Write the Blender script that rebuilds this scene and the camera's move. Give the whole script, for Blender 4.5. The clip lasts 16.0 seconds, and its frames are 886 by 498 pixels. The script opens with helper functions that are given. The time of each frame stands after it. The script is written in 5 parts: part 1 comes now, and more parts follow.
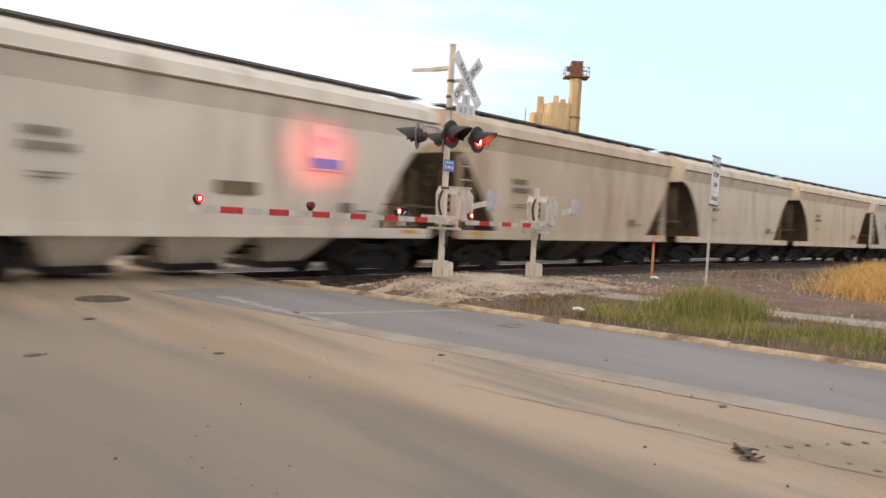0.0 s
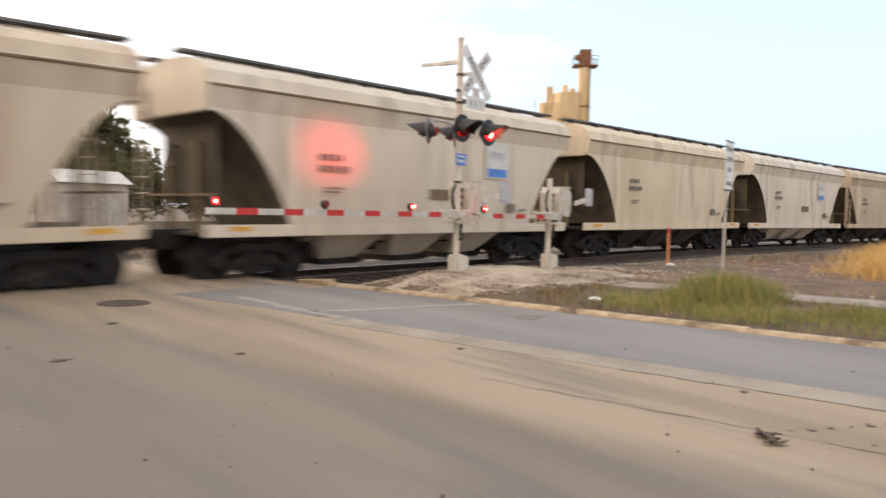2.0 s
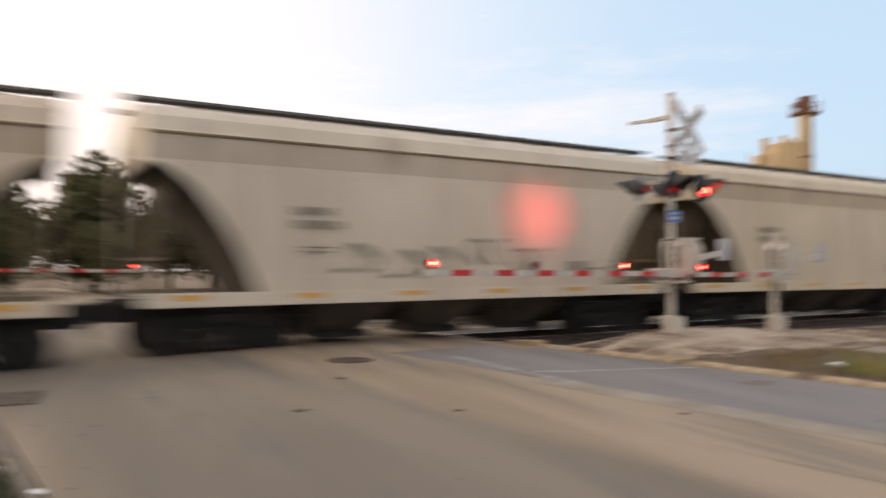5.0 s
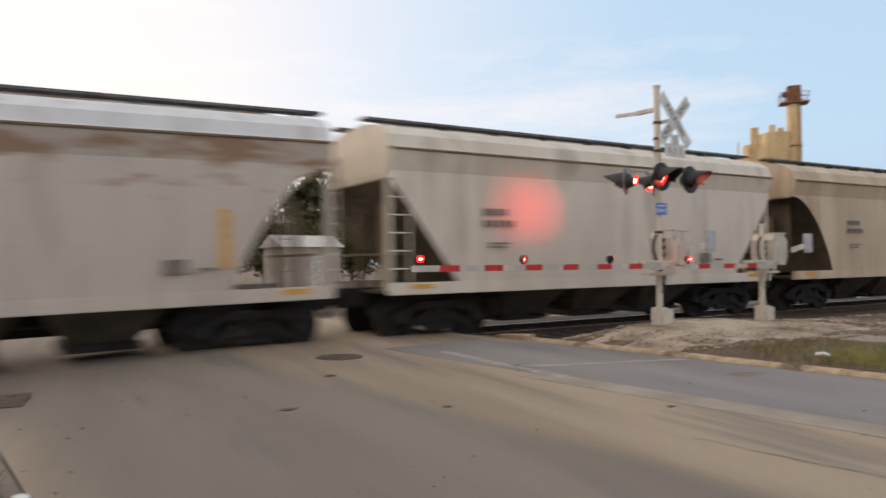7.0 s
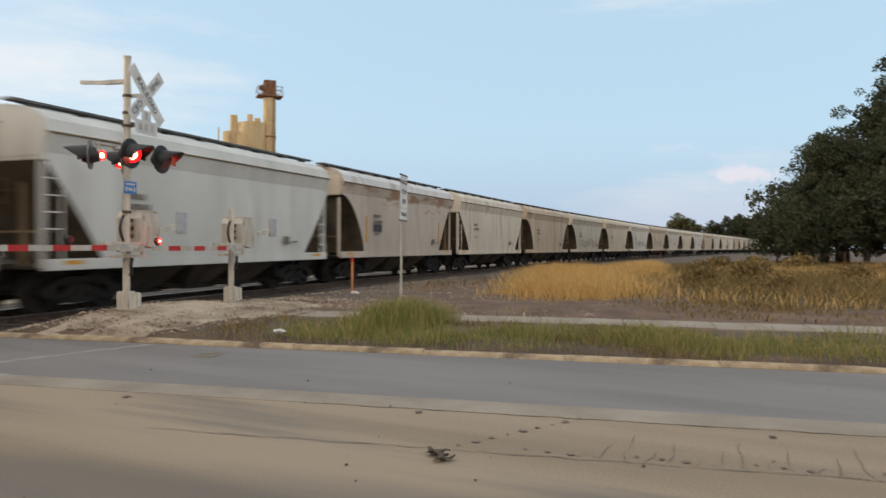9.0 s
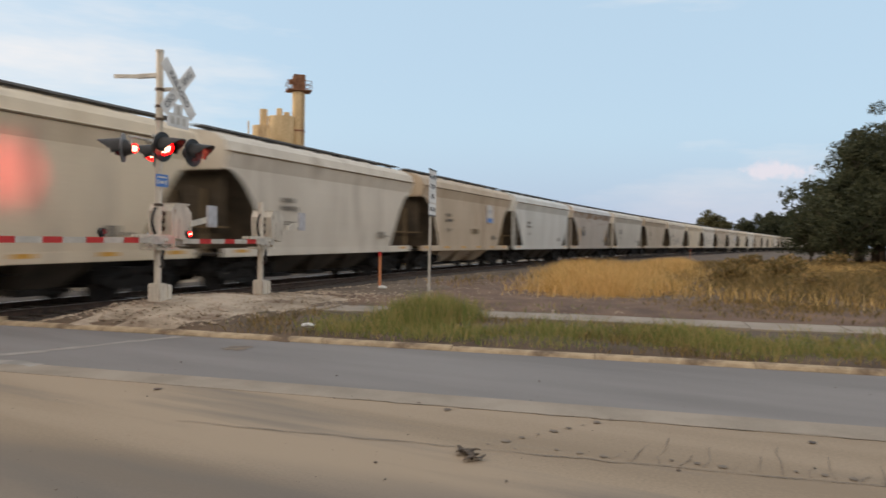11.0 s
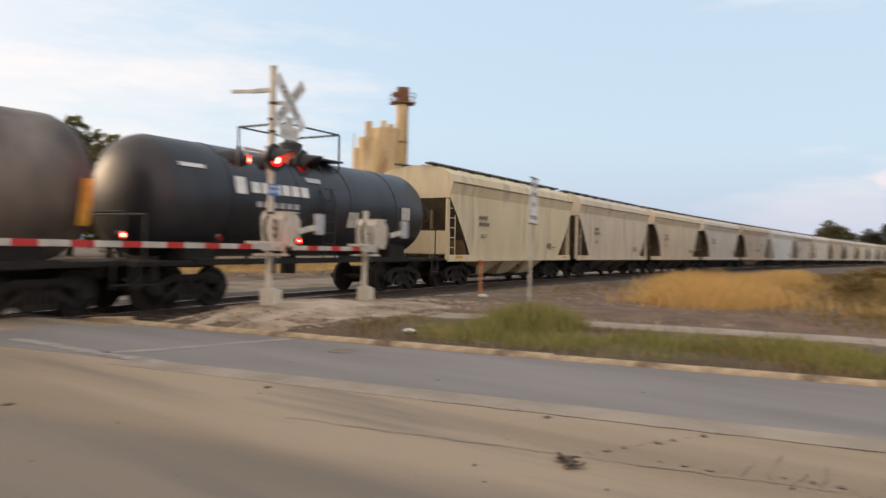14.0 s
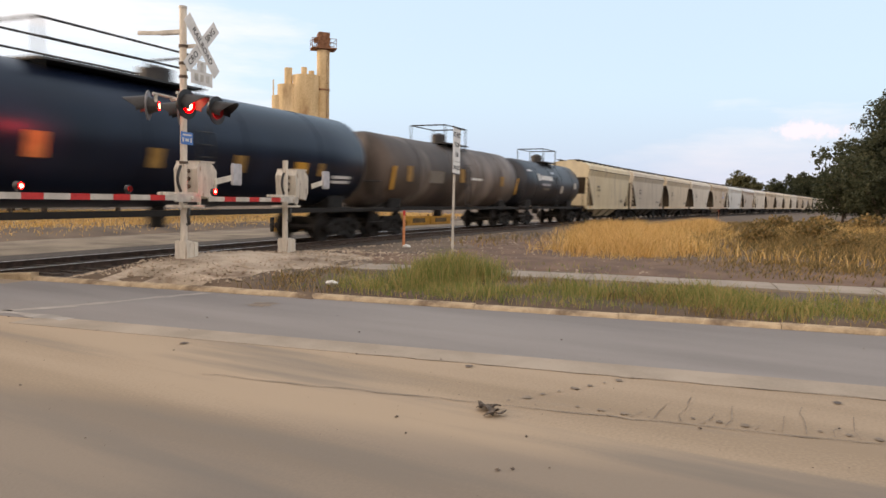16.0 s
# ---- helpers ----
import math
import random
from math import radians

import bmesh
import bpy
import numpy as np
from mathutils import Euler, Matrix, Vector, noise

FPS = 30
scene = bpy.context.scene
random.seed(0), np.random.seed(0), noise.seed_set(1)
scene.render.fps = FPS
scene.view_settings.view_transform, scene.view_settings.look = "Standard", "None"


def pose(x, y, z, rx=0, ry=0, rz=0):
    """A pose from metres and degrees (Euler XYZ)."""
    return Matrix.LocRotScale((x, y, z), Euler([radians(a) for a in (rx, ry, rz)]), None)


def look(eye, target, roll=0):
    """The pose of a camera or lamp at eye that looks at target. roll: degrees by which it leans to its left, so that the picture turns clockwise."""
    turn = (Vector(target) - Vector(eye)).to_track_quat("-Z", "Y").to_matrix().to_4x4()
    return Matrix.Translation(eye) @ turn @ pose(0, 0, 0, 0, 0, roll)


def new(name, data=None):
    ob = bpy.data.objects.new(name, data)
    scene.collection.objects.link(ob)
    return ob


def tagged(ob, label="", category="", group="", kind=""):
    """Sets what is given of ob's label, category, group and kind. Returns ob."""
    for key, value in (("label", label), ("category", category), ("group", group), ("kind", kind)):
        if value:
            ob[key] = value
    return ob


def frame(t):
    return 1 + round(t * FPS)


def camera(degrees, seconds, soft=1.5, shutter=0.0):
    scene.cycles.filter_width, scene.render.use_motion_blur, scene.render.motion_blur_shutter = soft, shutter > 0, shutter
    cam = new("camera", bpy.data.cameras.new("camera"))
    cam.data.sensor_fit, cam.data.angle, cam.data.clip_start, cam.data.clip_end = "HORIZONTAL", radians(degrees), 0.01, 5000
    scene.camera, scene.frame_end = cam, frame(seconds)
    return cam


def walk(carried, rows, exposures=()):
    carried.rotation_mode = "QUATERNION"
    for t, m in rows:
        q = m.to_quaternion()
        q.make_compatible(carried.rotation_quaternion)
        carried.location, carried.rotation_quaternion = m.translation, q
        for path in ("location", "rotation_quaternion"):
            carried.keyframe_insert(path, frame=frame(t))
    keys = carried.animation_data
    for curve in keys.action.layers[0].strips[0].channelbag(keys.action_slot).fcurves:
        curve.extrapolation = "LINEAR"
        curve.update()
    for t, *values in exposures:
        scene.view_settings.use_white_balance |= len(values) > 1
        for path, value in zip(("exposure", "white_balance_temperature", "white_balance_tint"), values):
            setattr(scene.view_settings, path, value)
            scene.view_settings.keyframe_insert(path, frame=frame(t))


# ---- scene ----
cam = camera(62.6, 16.0, shutter=0.7)
PATH = [
    (0, (-0.309, -0.192, 1.415), (0.998, 1.32, 1.331), 3.1),
    (0.5, (-0.326, -0.188, 1.426), (0.952, 1.348, 1.336), 1.5),
    (1, (-0.34, -0.201, 1.422), (0.871, 1.389, 1.347), 1.1),
    (1.5, (-0.341, -0.197, 1.409), (0.857, 1.403, 1.333), 1.3),
    (2, (-0.343, -0.2, 1.421), (0.935, 1.335, 1.319), 1.2),
    (2.5, (-0.309, -0.182, 1.42), (1.088, 1.248, 1.356), 1.7),
    (3, (-0.313, -0.18, 1.415), (1.088, 1.247, 1.389), 1.3),
    (3.5, (-0.345, -0.181, 1.418), (1.002, 1.296, 1.367), 1.5),
    (4, (-0.344, -0.176, 1.413), (0.951, 1.347, 1.381), 2.4),
    (4.5, (-0.373, -0.155, 1.387), (0.745, 1.504, 1.38), 1.6),
    (5, (-0.464, -0.169, 1.376), (0.346, 1.659, 1.44), 0.3),
    (5.2, (-0.483, -0.176, 1.379), (0.15, 1.721, 1.413), -1.5),
    (7.3, (-0.383, -0.209, 1.417), (0.558, 1.555, 1.471), 0.1),
    (7.5, (-0.363, -0.22, 1.421), (0.693, 1.478, 1.477), 0.3),
    (7.6, (-0.35, -0.225, 1.423), (0.742, 1.449, 1.476), 0.4),
    (7.7, (-0.338, -0.23, 1.425), (0.811, 1.407, 1.463), 0.5),
    (7.8, (-0.325, -0.234, 1.426), (0.918, 1.332, 1.452), 0.7),
    (7.9, (-0.313, -0.239, 1.428), (1.031, 1.242, 1.443), 0.8),
    (8, (-0.3, -0.244, 1.43), (1.16, 1.123, 1.45), 0.9),
    (8.1, (-0.289, -0.242, 1.43), (1.26, 1.024, 1.468), 0.9),
    (8.2, (-0.279, -0.24, 1.43), (1.402, 0.841, 1.485), 0.9),
    (10.3, (-0.056, -0.154, 1.434), (1.768, 0.665, 1.406), 0.2),
    (10.5, (-0.051, -0.163, 1.431), (1.761, 0.682, 1.41), 0.3),
    (11, (-0.136, -0.141, 1.442), (1.625, 0.807, 1.419), 0.9),
    (11.5, (-0.136, -0.16, 1.44), (1.573, 0.878, 1.426), 0.6),
    (12, (-0.139, -0.164, 1.432), (1.581, 0.852, 1.348), 0.8),
    (12.5, (-0.147, -0.157, 1.438), (1.524, 0.94, 1.357), 0.6),
    (13, (-0.177, -0.154, 1.439), (1.389, 1.088, 1.349), 1.1),
    (13.5, (-0.201, -0.167, 1.425), (1.332, 1.117, 1.407), 1.5),
    (14, (-0.174, -0.166, 1.408), (1.44, 1.016, 1.407), 1.3),
    (14.5, (-0.126, -0.161, 1.419), (1.638, 0.778, 1.347), 1.5),
    (15, (-0.095, -0.147, 1.422), (1.678, 0.772, 1.321), 0.7),
    (15.5, (-0.086, -0.144, 1.417), (1.66, 0.824, 1.302), 1.1),
    (16, (-0.095, -0.144, 1.414), (1.629, 0.859, 1.281), 1.1),
]
walk(cam, [(t, look(eye, target, roll)) for t, eye, target, roll in PATH],
     [(0.0, 0.45, 7000, 16), (1.5, 0.52, 7000, 16), (2.0, 0.6, 7000, 16), (3.0, 0.25, 7000, 14), (3.5, 0.2, 7000, 15), (4.5, 0.2, 7000, 16), (5.0, 0.07, 7000, 17), (7.5, -0.05, 6700, 13),
      (8.0, -0.05, 6700, 10), (10.5, -0.09, 6800, 11), (11.0, -0.1, 6850, 13), (12.0, 0.07, 7400, 16), (12.5, 0.06, 7350, 17), (13.0, 0.22, 7500, 18), (13.5, 0.1, 7450, 18), (14.5, 0.05, 7150, 16), (16.0, 0.25, 7300, 18)])

# ---- light ----
SUN_DIR = Vector((-0.34, 0.92, 0.21)).normalized()
world = bpy.data.worlds.new("sky")
scene.world = world
world.use_nodes = True
wn, wl = world.node_tree.nodes, world.node_tree.links
wn.clear()


def wnode(kind, **values):
    n = wn.new(kind)
    for key, value in values.items():
        n.inputs[key].default_value = value
    return n


w_out = wn.new("ShaderNodeOutputWorld")
w_bg = wn.new("ShaderNodeBackground")
w_bg.inputs["Strength"].default_value = 0.1
sky = wn.new("ShaderNodeTexSky")
sky.sky_type = "NISHITA"
sky.sun_disc = False
sky.sun_elevation = math.asin(SUN_DIR.z)
sky.sun_rotation = math.atan2(SUN_DIR.x, SUN_DIR.y)
sky.altitude, sky.air_density, sky.dust_density, sky.ozone_density = 200, 1.0, 2.2, 1.6
w_co = wn.new("ShaderNodeTexCoord")
w_map = wn.new("ShaderNodeMapping")
w_map.inputs["Scale"].default_value = (1.0, 1.0, 5.0)
w_noise = wnode("ShaderNodeTexNoise", Scale=1.6, Detail=6.0, Roughness=0.62)
w_ramp = wn.new("ShaderNodeValToRGB")
w_ramp.color_ramp.elements[0].position, w_ramp.color_ramp.elements[1].position = 0.50, 0.82
w_ramp.color_ramp.elements[0].color, w_ramp.color_ramp.elements[1].color = (0.0, 0.0, 0.0, 1), (0.75, 0.75, 0.75, 1)
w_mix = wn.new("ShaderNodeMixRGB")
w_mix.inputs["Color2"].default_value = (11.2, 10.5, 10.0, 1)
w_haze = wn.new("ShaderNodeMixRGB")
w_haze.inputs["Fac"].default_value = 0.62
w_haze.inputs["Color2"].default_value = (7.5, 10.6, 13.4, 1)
wl.new(w_co.outputs["Generated"], w_map.inputs["Vector"])
wl.new(w_map.outputs["Vector"], w_noise.inputs["Vector"])
wl.new(w_noise.outputs["Fac"], w_ramp.inputs["Fac"])
# the cloud cover thins out along the rails and is whole towards the sunset; overhead behind it is unseen, added to warm
# the light
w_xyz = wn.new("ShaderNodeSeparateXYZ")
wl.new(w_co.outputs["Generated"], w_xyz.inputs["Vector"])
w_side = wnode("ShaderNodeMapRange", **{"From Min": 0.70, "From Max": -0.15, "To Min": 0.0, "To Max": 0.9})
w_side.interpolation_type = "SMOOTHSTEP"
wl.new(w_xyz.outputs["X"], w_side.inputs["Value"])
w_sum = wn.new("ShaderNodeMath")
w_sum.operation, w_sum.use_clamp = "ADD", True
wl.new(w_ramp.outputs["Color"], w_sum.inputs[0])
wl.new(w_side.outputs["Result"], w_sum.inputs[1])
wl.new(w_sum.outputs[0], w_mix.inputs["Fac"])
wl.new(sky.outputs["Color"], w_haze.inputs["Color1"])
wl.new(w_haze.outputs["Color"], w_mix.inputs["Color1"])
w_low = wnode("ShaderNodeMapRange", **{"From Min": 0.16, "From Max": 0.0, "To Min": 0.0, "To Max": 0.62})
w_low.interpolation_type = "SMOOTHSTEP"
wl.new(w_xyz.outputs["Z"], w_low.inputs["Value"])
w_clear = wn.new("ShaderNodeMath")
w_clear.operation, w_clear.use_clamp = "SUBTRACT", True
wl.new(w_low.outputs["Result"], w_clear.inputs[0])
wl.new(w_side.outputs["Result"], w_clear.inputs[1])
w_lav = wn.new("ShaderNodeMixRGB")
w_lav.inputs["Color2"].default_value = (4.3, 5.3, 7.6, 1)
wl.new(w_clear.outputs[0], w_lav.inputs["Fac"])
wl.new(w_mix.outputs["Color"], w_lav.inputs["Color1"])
w_pos = wn.new("ShaderNodeMapping")
w_pos.vector_type = "TEXTURE"
w_pos.inputs["Location"].default_value, w_pos.inputs["Scale"].default_value = (0.99, 0.072, 0.094), (0.3, 0.062, 0.016)
wl.new(w_co.outputs["Generated"], w_pos.inputs["Vector"])
w_len = wn.new("ShaderNodeVectorMath")
w_len.operation = "LENGTH"
wl.new(w_pos.outputs["Vector"], w_len.inputs[0])
w_puff = wnode("ShaderNodeTexNoise", Scale=38.0, Detail=5.0, Roughness=0.6)
wl.new(w_co.outputs["Generated"], w_puff.inputs["Vector"])
w_edge = wn.new("ShaderNodeMath")
w_edge.operation, w_edge.inputs[1].default_value = "MULTIPLY_ADD", -2.4
wl.new(w_puff.outputs["Fac"], w_edge.inputs[0])
wl.new(w_len.outputs["Value"], w_edge.inputs[2])
w_cum = wnode("ShaderNodeMapRange", **{"From Min": -0.35, "From Max": -1.0, "To Min": 0.0, "To Max": 0.7})
w_cum.interpolation_type = "SMOOTHSTEP"
wl.new(w_edge.outputs[0], w_cum.inputs["Value"])
w_cloud = wn.new("ShaderNodeMixRGB")
w_cloud.inputs["Color2"].default_value = (9.0, 8.5, 9.3, 1)
wl.new(w_cum.outputs["Result"], w_cloud.inputs["Fac"])
wl.new(w_lav.outputs["Color"], w_cloud.inputs["Color1"])
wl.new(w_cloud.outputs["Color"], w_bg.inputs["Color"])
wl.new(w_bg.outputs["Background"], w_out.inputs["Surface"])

sun = new("sun", bpy.data.lights.new("sun", "SUN"))
sun.data.energy, sun.data.angle, sun.data.color = 1.7, radians(16), (1.0, 0.80, 0.56)
sun.matrix_world = look((0, 0, 60), Vector((0, 0, 60)) - SUN_DIR)

# ---- materials ----


def mat(name, dark, light, rough=0.8, scale=3.0, metal=0.0, bump=0.15, stretch=(1, 1, 1), fine=40.0, low=0.35, high=0.65, per_piece=0.0, spots=None, turn=0.0):
    """Two scales of noise between two colours, with relief. spots: (colour, scale, from, to) of stains with a shape of their own."""
    m = bpy.data.materials.new(name)
    m.use_nodes = True
    n, k = m.node_tree.nodes, m.node_tree.links
    b = n["Principled BSDF"]
    b.inputs["Metallic"].default_value = metal
    co, mp = n.new("ShaderNodeTexCoord"), n.new("ShaderNodeMapping")
    mp.inputs["Scale"].default_value = stretch
    mp.inputs["Rotation"].default_value = (0, 0, turn)
    k.new(co.outputs["Object"], mp.inputs["Vector"])
    n1, n2 = n.new("ShaderNodeTexNoise"), n.new("ShaderNodeTexNoise")
    n1.inputs["Scale"].default_value, n1.inputs["Detail"].default_value = scale, 5
    n2.inputs["Scale"].default_value, n2.inputs["Detail"].default_value = fine, 3
    k.new(mp.outputs["Vector"], n1.inputs["Vector"])
    k.new(co.outputs["Object"], n2.inputs["Vector"])
    mid = n.new("ShaderNodeMath")
    mid.operation = "MULTIPLY_ADD"
    mid.inputs[1].default_value = 0.35
    k.new(n2.outputs["Fac"], mid.inputs[0])
    k.new(n1.outputs["Fac"], mid.inputs[2])
    rng = n.new("ShaderNodeMapRange")
    rng.inputs["From Min"].default_value, rng.inputs["From Max"].default_value = low + 0.17, high + 0.17
    k.new(mid.outputs[0], rng.inputs["Value"])
    fac = rng.outputs["Result"]
    if per_piece:
        oi, add = n.new("ShaderNodeObjectInfo"), n.new("ShaderNodeMath")
        add.operation = "MULTIPLY_ADD"
        add.inputs[1].default_value = per_piece
        k.new(oi.outputs["Random"], add.inputs[0])
        k.new(fac, add.inputs[2])
        fac = add.outputs[0]
    mix = n.new("ShaderNodeMixRGB")
    mix.inputs["Color1"].default_value, mix.inputs["Color2"].default_value = (*dark, 1), (*light, 1)
    k.new(fac, mix.inputs["Fac"])
    out = mix.outputs["Color"]
    if spots:
        colour, sc, a, z = spots
        n3, r3, m3 = n.new("ShaderNodeTexNoise"), n.new("ShaderNodeMapRange"), n.new("ShaderNodeMixRGB")
        n3.inputs["Scale"].default_value, n3.inputs["Detail"].default_value = sc, 6
        r3.inputs["From Min"].default_value, r3.inputs["From Max"].default_value = a, z
        m3.inputs["Color2"].default_value = (*colour, 1)
        k.new(mp.outputs["Vector"], n3.inputs["Vector"])
        k.new(n3.outputs["Fac"], r3.inputs["Value"])
        k.new(r3.outputs["Result"], m3.inputs["Fac"])
        k.new(out, m3.inputs["Color1"])
        out = m3.outputs["Color"]
    k.new(out, b.inputs["Base Color"])
    rr = n.new("ShaderNodeMapRange")
    rr.inputs["To Min"].default_value, rr.inputs["To Max"].default_value = max(rough - 0.12, 0.05), min(rough + 0.1, 1)
    k.new(n2.outputs["Fac"], rr.inputs["Value"])
    k.new(rr.outputs["Result"], b.inputs["Roughness"])
    if bump:
        bp = n.new("ShaderNodeBump")
        bp.inputs["Strength"].default_value, bp.inputs["Distance"].default_value = bump, 0.02
        k.new(mid.outputs[0], bp.inputs["Height"])
        k.new(bp.outputs["Normal"], b.inputs["Normal"])
    return m


def add_band(m, across, at, half, colour, wander=0.5, fade=0.6):
    """A blackened wheel track worn along the road at a distance across it."""
    n, k = m.node_tree.nodes, m.node_tree.links
    b = n["Principled BSDF"]
    old = b.inputs["Base Color"].links[0].from_socket
    co, dot, nz, mp = n.new("ShaderNodeTexCoord"), n.new("ShaderNodeVectorMath"), n.new("ShaderNodeTexNoise"), n.new("ShaderNodeMapping")
    dot.operation = "DOT_PRODUCT"
    dot.inputs[1].default_value = across
    mp.inputs["Rotation"].default_value, mp.inputs["Scale"].default_value = (0, 0, -0.222), (1, 0.2, 1)
    nz.inputs["Scale"].default_value, nz.inputs["Detail"].default_value = 1.1, 5
    k.new(co.outputs["Object"], dot.inputs[0])
    k.new(co.outputs["Object"], mp.inputs["Vector"])
    k.new(mp.outputs["Vector"], nz.inputs["Vector"])
    add, sub, ab, rg, mix = n.new("ShaderNodeMath"), n.new("ShaderNodeMath"), n.new("ShaderNodeMath"), n.new("ShaderNodeMapRange"), n.new("ShaderNodeMixRGB")
    add.operation, add.inputs[1].default_value = "MULTIPLY_ADD", 2 * wander
    k.new(nz.outputs["Fac"], add.inputs[0])
    k.new(dot.outputs["Value"], add.inputs[2])
    sub.operation, sub.inputs[1].default_value = "SUBTRACT", at + wander
    k.new(add.outputs[0], sub.inputs[0])
    ab.operation = "ABSOLUTE"
    k.new(sub.outputs[0], ab.inputs[0])
    rg.interpolation_type = "SMOOTHSTEP"
    rg.inputs["From Min"].default_value, rg.inputs["From Max"].default_value = half + fade, half
    rg.inputs["To Max"].default_value = 0.6
    k.new(ab.outputs[0], rg.inputs["Value"])
    k.new(rg.outputs["Result"], mix.inputs["Fac"])
    mix.inputs["Color2"].default_value = (*colour, 1)
    k.new(old, mix.inputs["Color1"])
    k.new(mix.outputs["Color"], b.inputs["Base Color"])


def glow(name, colour, strength):
    m = bpy.data.materials.new(name)
    m.use_nodes = True
    b = m.node_tree.nodes["Principled BSDF"]
    b.inputs["Base Color"].default_value = (colour[0] * 0.2, colour[1] * 0.1, colour[2] * 0.1, 1)
    b.inputs["Emission Color"].default_value = (*colour, 1)
    b.inputs["Emission Strength"].default_value = strength
    return m


def leaf_mat(name, a, b_, c):
    m = bpy.data.materials.new(name)
    m.use_nodes = True
    n, k = m.node_tree.nodes, m.node_tree.links
    geo, ramp = n.new("ShaderNodeNewGeometry"), n.new("ShaderNodeValToRGB")
    ramp.color_ramp.elements[0].color, ramp.color_ramp.elements[1].color = (*a, 1), (*c, 1)
    e = ramp.color_ramp.elements.new(0.5)
    e.color = (*b_, 1)
    k.new(geo.outputs["Random Per Island"], ramp.inputs["Fac"])
    p = n["Principled BSDF"]
    p.inputs["Roughness"].default_value = 0.7
    k.new(ramp.outputs["Color"], p.inputs["Base Color"])
    tr, mx = n.new("ShaderNodeBsdfTranslucent"), n.new("ShaderNodeMixShader")
    mx.inputs["Fac"].default_value = 0.4
    k.new(ramp.outputs["Color"], tr.inputs["Color"])
    k.new(p.outputs["BSDF"], mx.inputs[1])
    k.new(tr.outputs["BSDF"], mx.inputs[2])
    k.new(mx.outputs["Shader"], n["Material Output"].inputs["Surface"])
    return m


M_ground = mat("dry_ground", (0.075, 0.052, 0.034), (0.155, 0.108, 0.07), 0.95, 0.5, bump=0.5, fine=12)
M_gravel = mat("gravel", (0.10, 0.058, 0.036), (0.18, 0.108, 0.066), 0.95, 1.2, bump=0.8, fine=30)
M_pale_gravel = mat("pale_gravel", (0.27, 0.212, 0.15), (0.48, 0.395, 0.30), 0.95, 1.6, bump=0.9, fine=22, spots=((0.19, 0.135, 0.09), 1.3, 0.55, 0.68))
M_ballast = mat("ballast", (0.022, 0.017, 0.014), (0.085, 0.066, 0.052), 0.95, 9, bump=1.0, fine=26)
M_road = mat("worn_concrete", (0.252, 0.194, 0.131), (0.342, 0.268, 0.188), 0.9, 0.8, bump=0.25, fine=45, stretch=(1, 0.12, 1), turn=-0.222, low=0.41, high=0.59, spots=((0.185, 0.16, 0.13), 1.4, 0.54, 0.68))
M_asphalt = mat("grey_asphalt", (0.175, 0.163, 0.155), (0.235, 0.22, 0.208), 0.88, 0.9, bump=0.3, fine=70, stretch=(1, 0.2, 1), turn=-0.222)
M_kerb = mat("ochre_kerb_concrete", (0.235, 0.175, 0.105), (0.47, 0.365, 0.235), 0.9, 2.0, bump=0.4, fine=30, per_piece=0.2, spots=((0.15, 0.105, 0.065), 1.8, 0.55, 0.66))
M_gravel_kerb = mat("worn_brown_concrete", (0.15, 0.115, 0.085), (0.26, 0.205, 0.155), 0.92, 1.6, bump=0.4, fine=24, per_piece=0.2, spots=((0.09, 0.07, 0.055), 1.6, 0.52, 0.68))
M_gutter = mat("pale_concrete", (0.32, 0.29, 0.25), (0.46, 0.42, 0.37), 0.9, 1.5, bump=0.3, fine=40, per_piece=0.2)
M_strip = mat("dusty_pale_strip", (0.255, 0.215, 0.167), (0.34, 0.29, 0.23), 0.9, 1.5, bump=0.2, fine=40)
M_yard = mat("tan_dirt", (0.13, 0.102, 0.07), (0.26, 0.212, 0.152), 0.95, 0.7, bump=0.5, fine=18)
M_scuff = mat("chalky_scuff", (0.24, 0.225, 0.20), (0.36, 0.335, 0.30), 0.9, 3.0, bump=0.2)
M_sealer = mat("crack_sealer", (0.13, 0.105, 0.08), (0.25, 0.20, 0.15), 0.85, 5, bump=0.2)
M_steel_old = mat("galvanised_steel", (0.42, 0.40, 0.36), (0.60, 0.57, 0.51), 0.55, 6, metal=0.25, bump=0.08)
M_silverpaint = mat("silver_painted_steel", (0.50, 0.46, 0.39), (0.66, 0.61, 0.52), 0.6, 4, metal=0.1, bump=0.08, stretch=(3, 3, 0.6), spots=((0.24, 0.15, 0.08), 5, 0.62, 0.75))
M_white = mat("white_sheeting", (0.60, 0.60, 0.58), (0.76, 0.76, 0.74), 0.5, 4, bump=0.03)
M_black = mat("black_paint", (0.012, 0.012, 0.013), (0.03, 0.03, 0.03), 0.5, 5, bump=0.05)
M_ink = mat("black_lettering", (0.03, 0.03, 0.03), (0.06, 0.06, 0.06), 0.6, 9, bump=0)
M_red_tape = mat("red_reflective_tape", (0.42, 0.02, 0.02), (0.58, 0.035, 0.03), 0.4, 6, bump=0.02)
M_blue = mat("blue_panel", (0.05, 0.17, 0.50), (0.09, 0.25, 0.62), 0.5, 6, bump=0.02)
M_cement = mat("foundation_concrete", (0.33, 0.30, 0.26), (0.50, 0.46, 0.40), 0.9, 4, bump=0.3)
M_rail = mat("polished_rail", (0.34, 0.31, 0.29), (0.55, 0.52, 0.50), 0.35, 8, metal=0.8, bump=0.05)
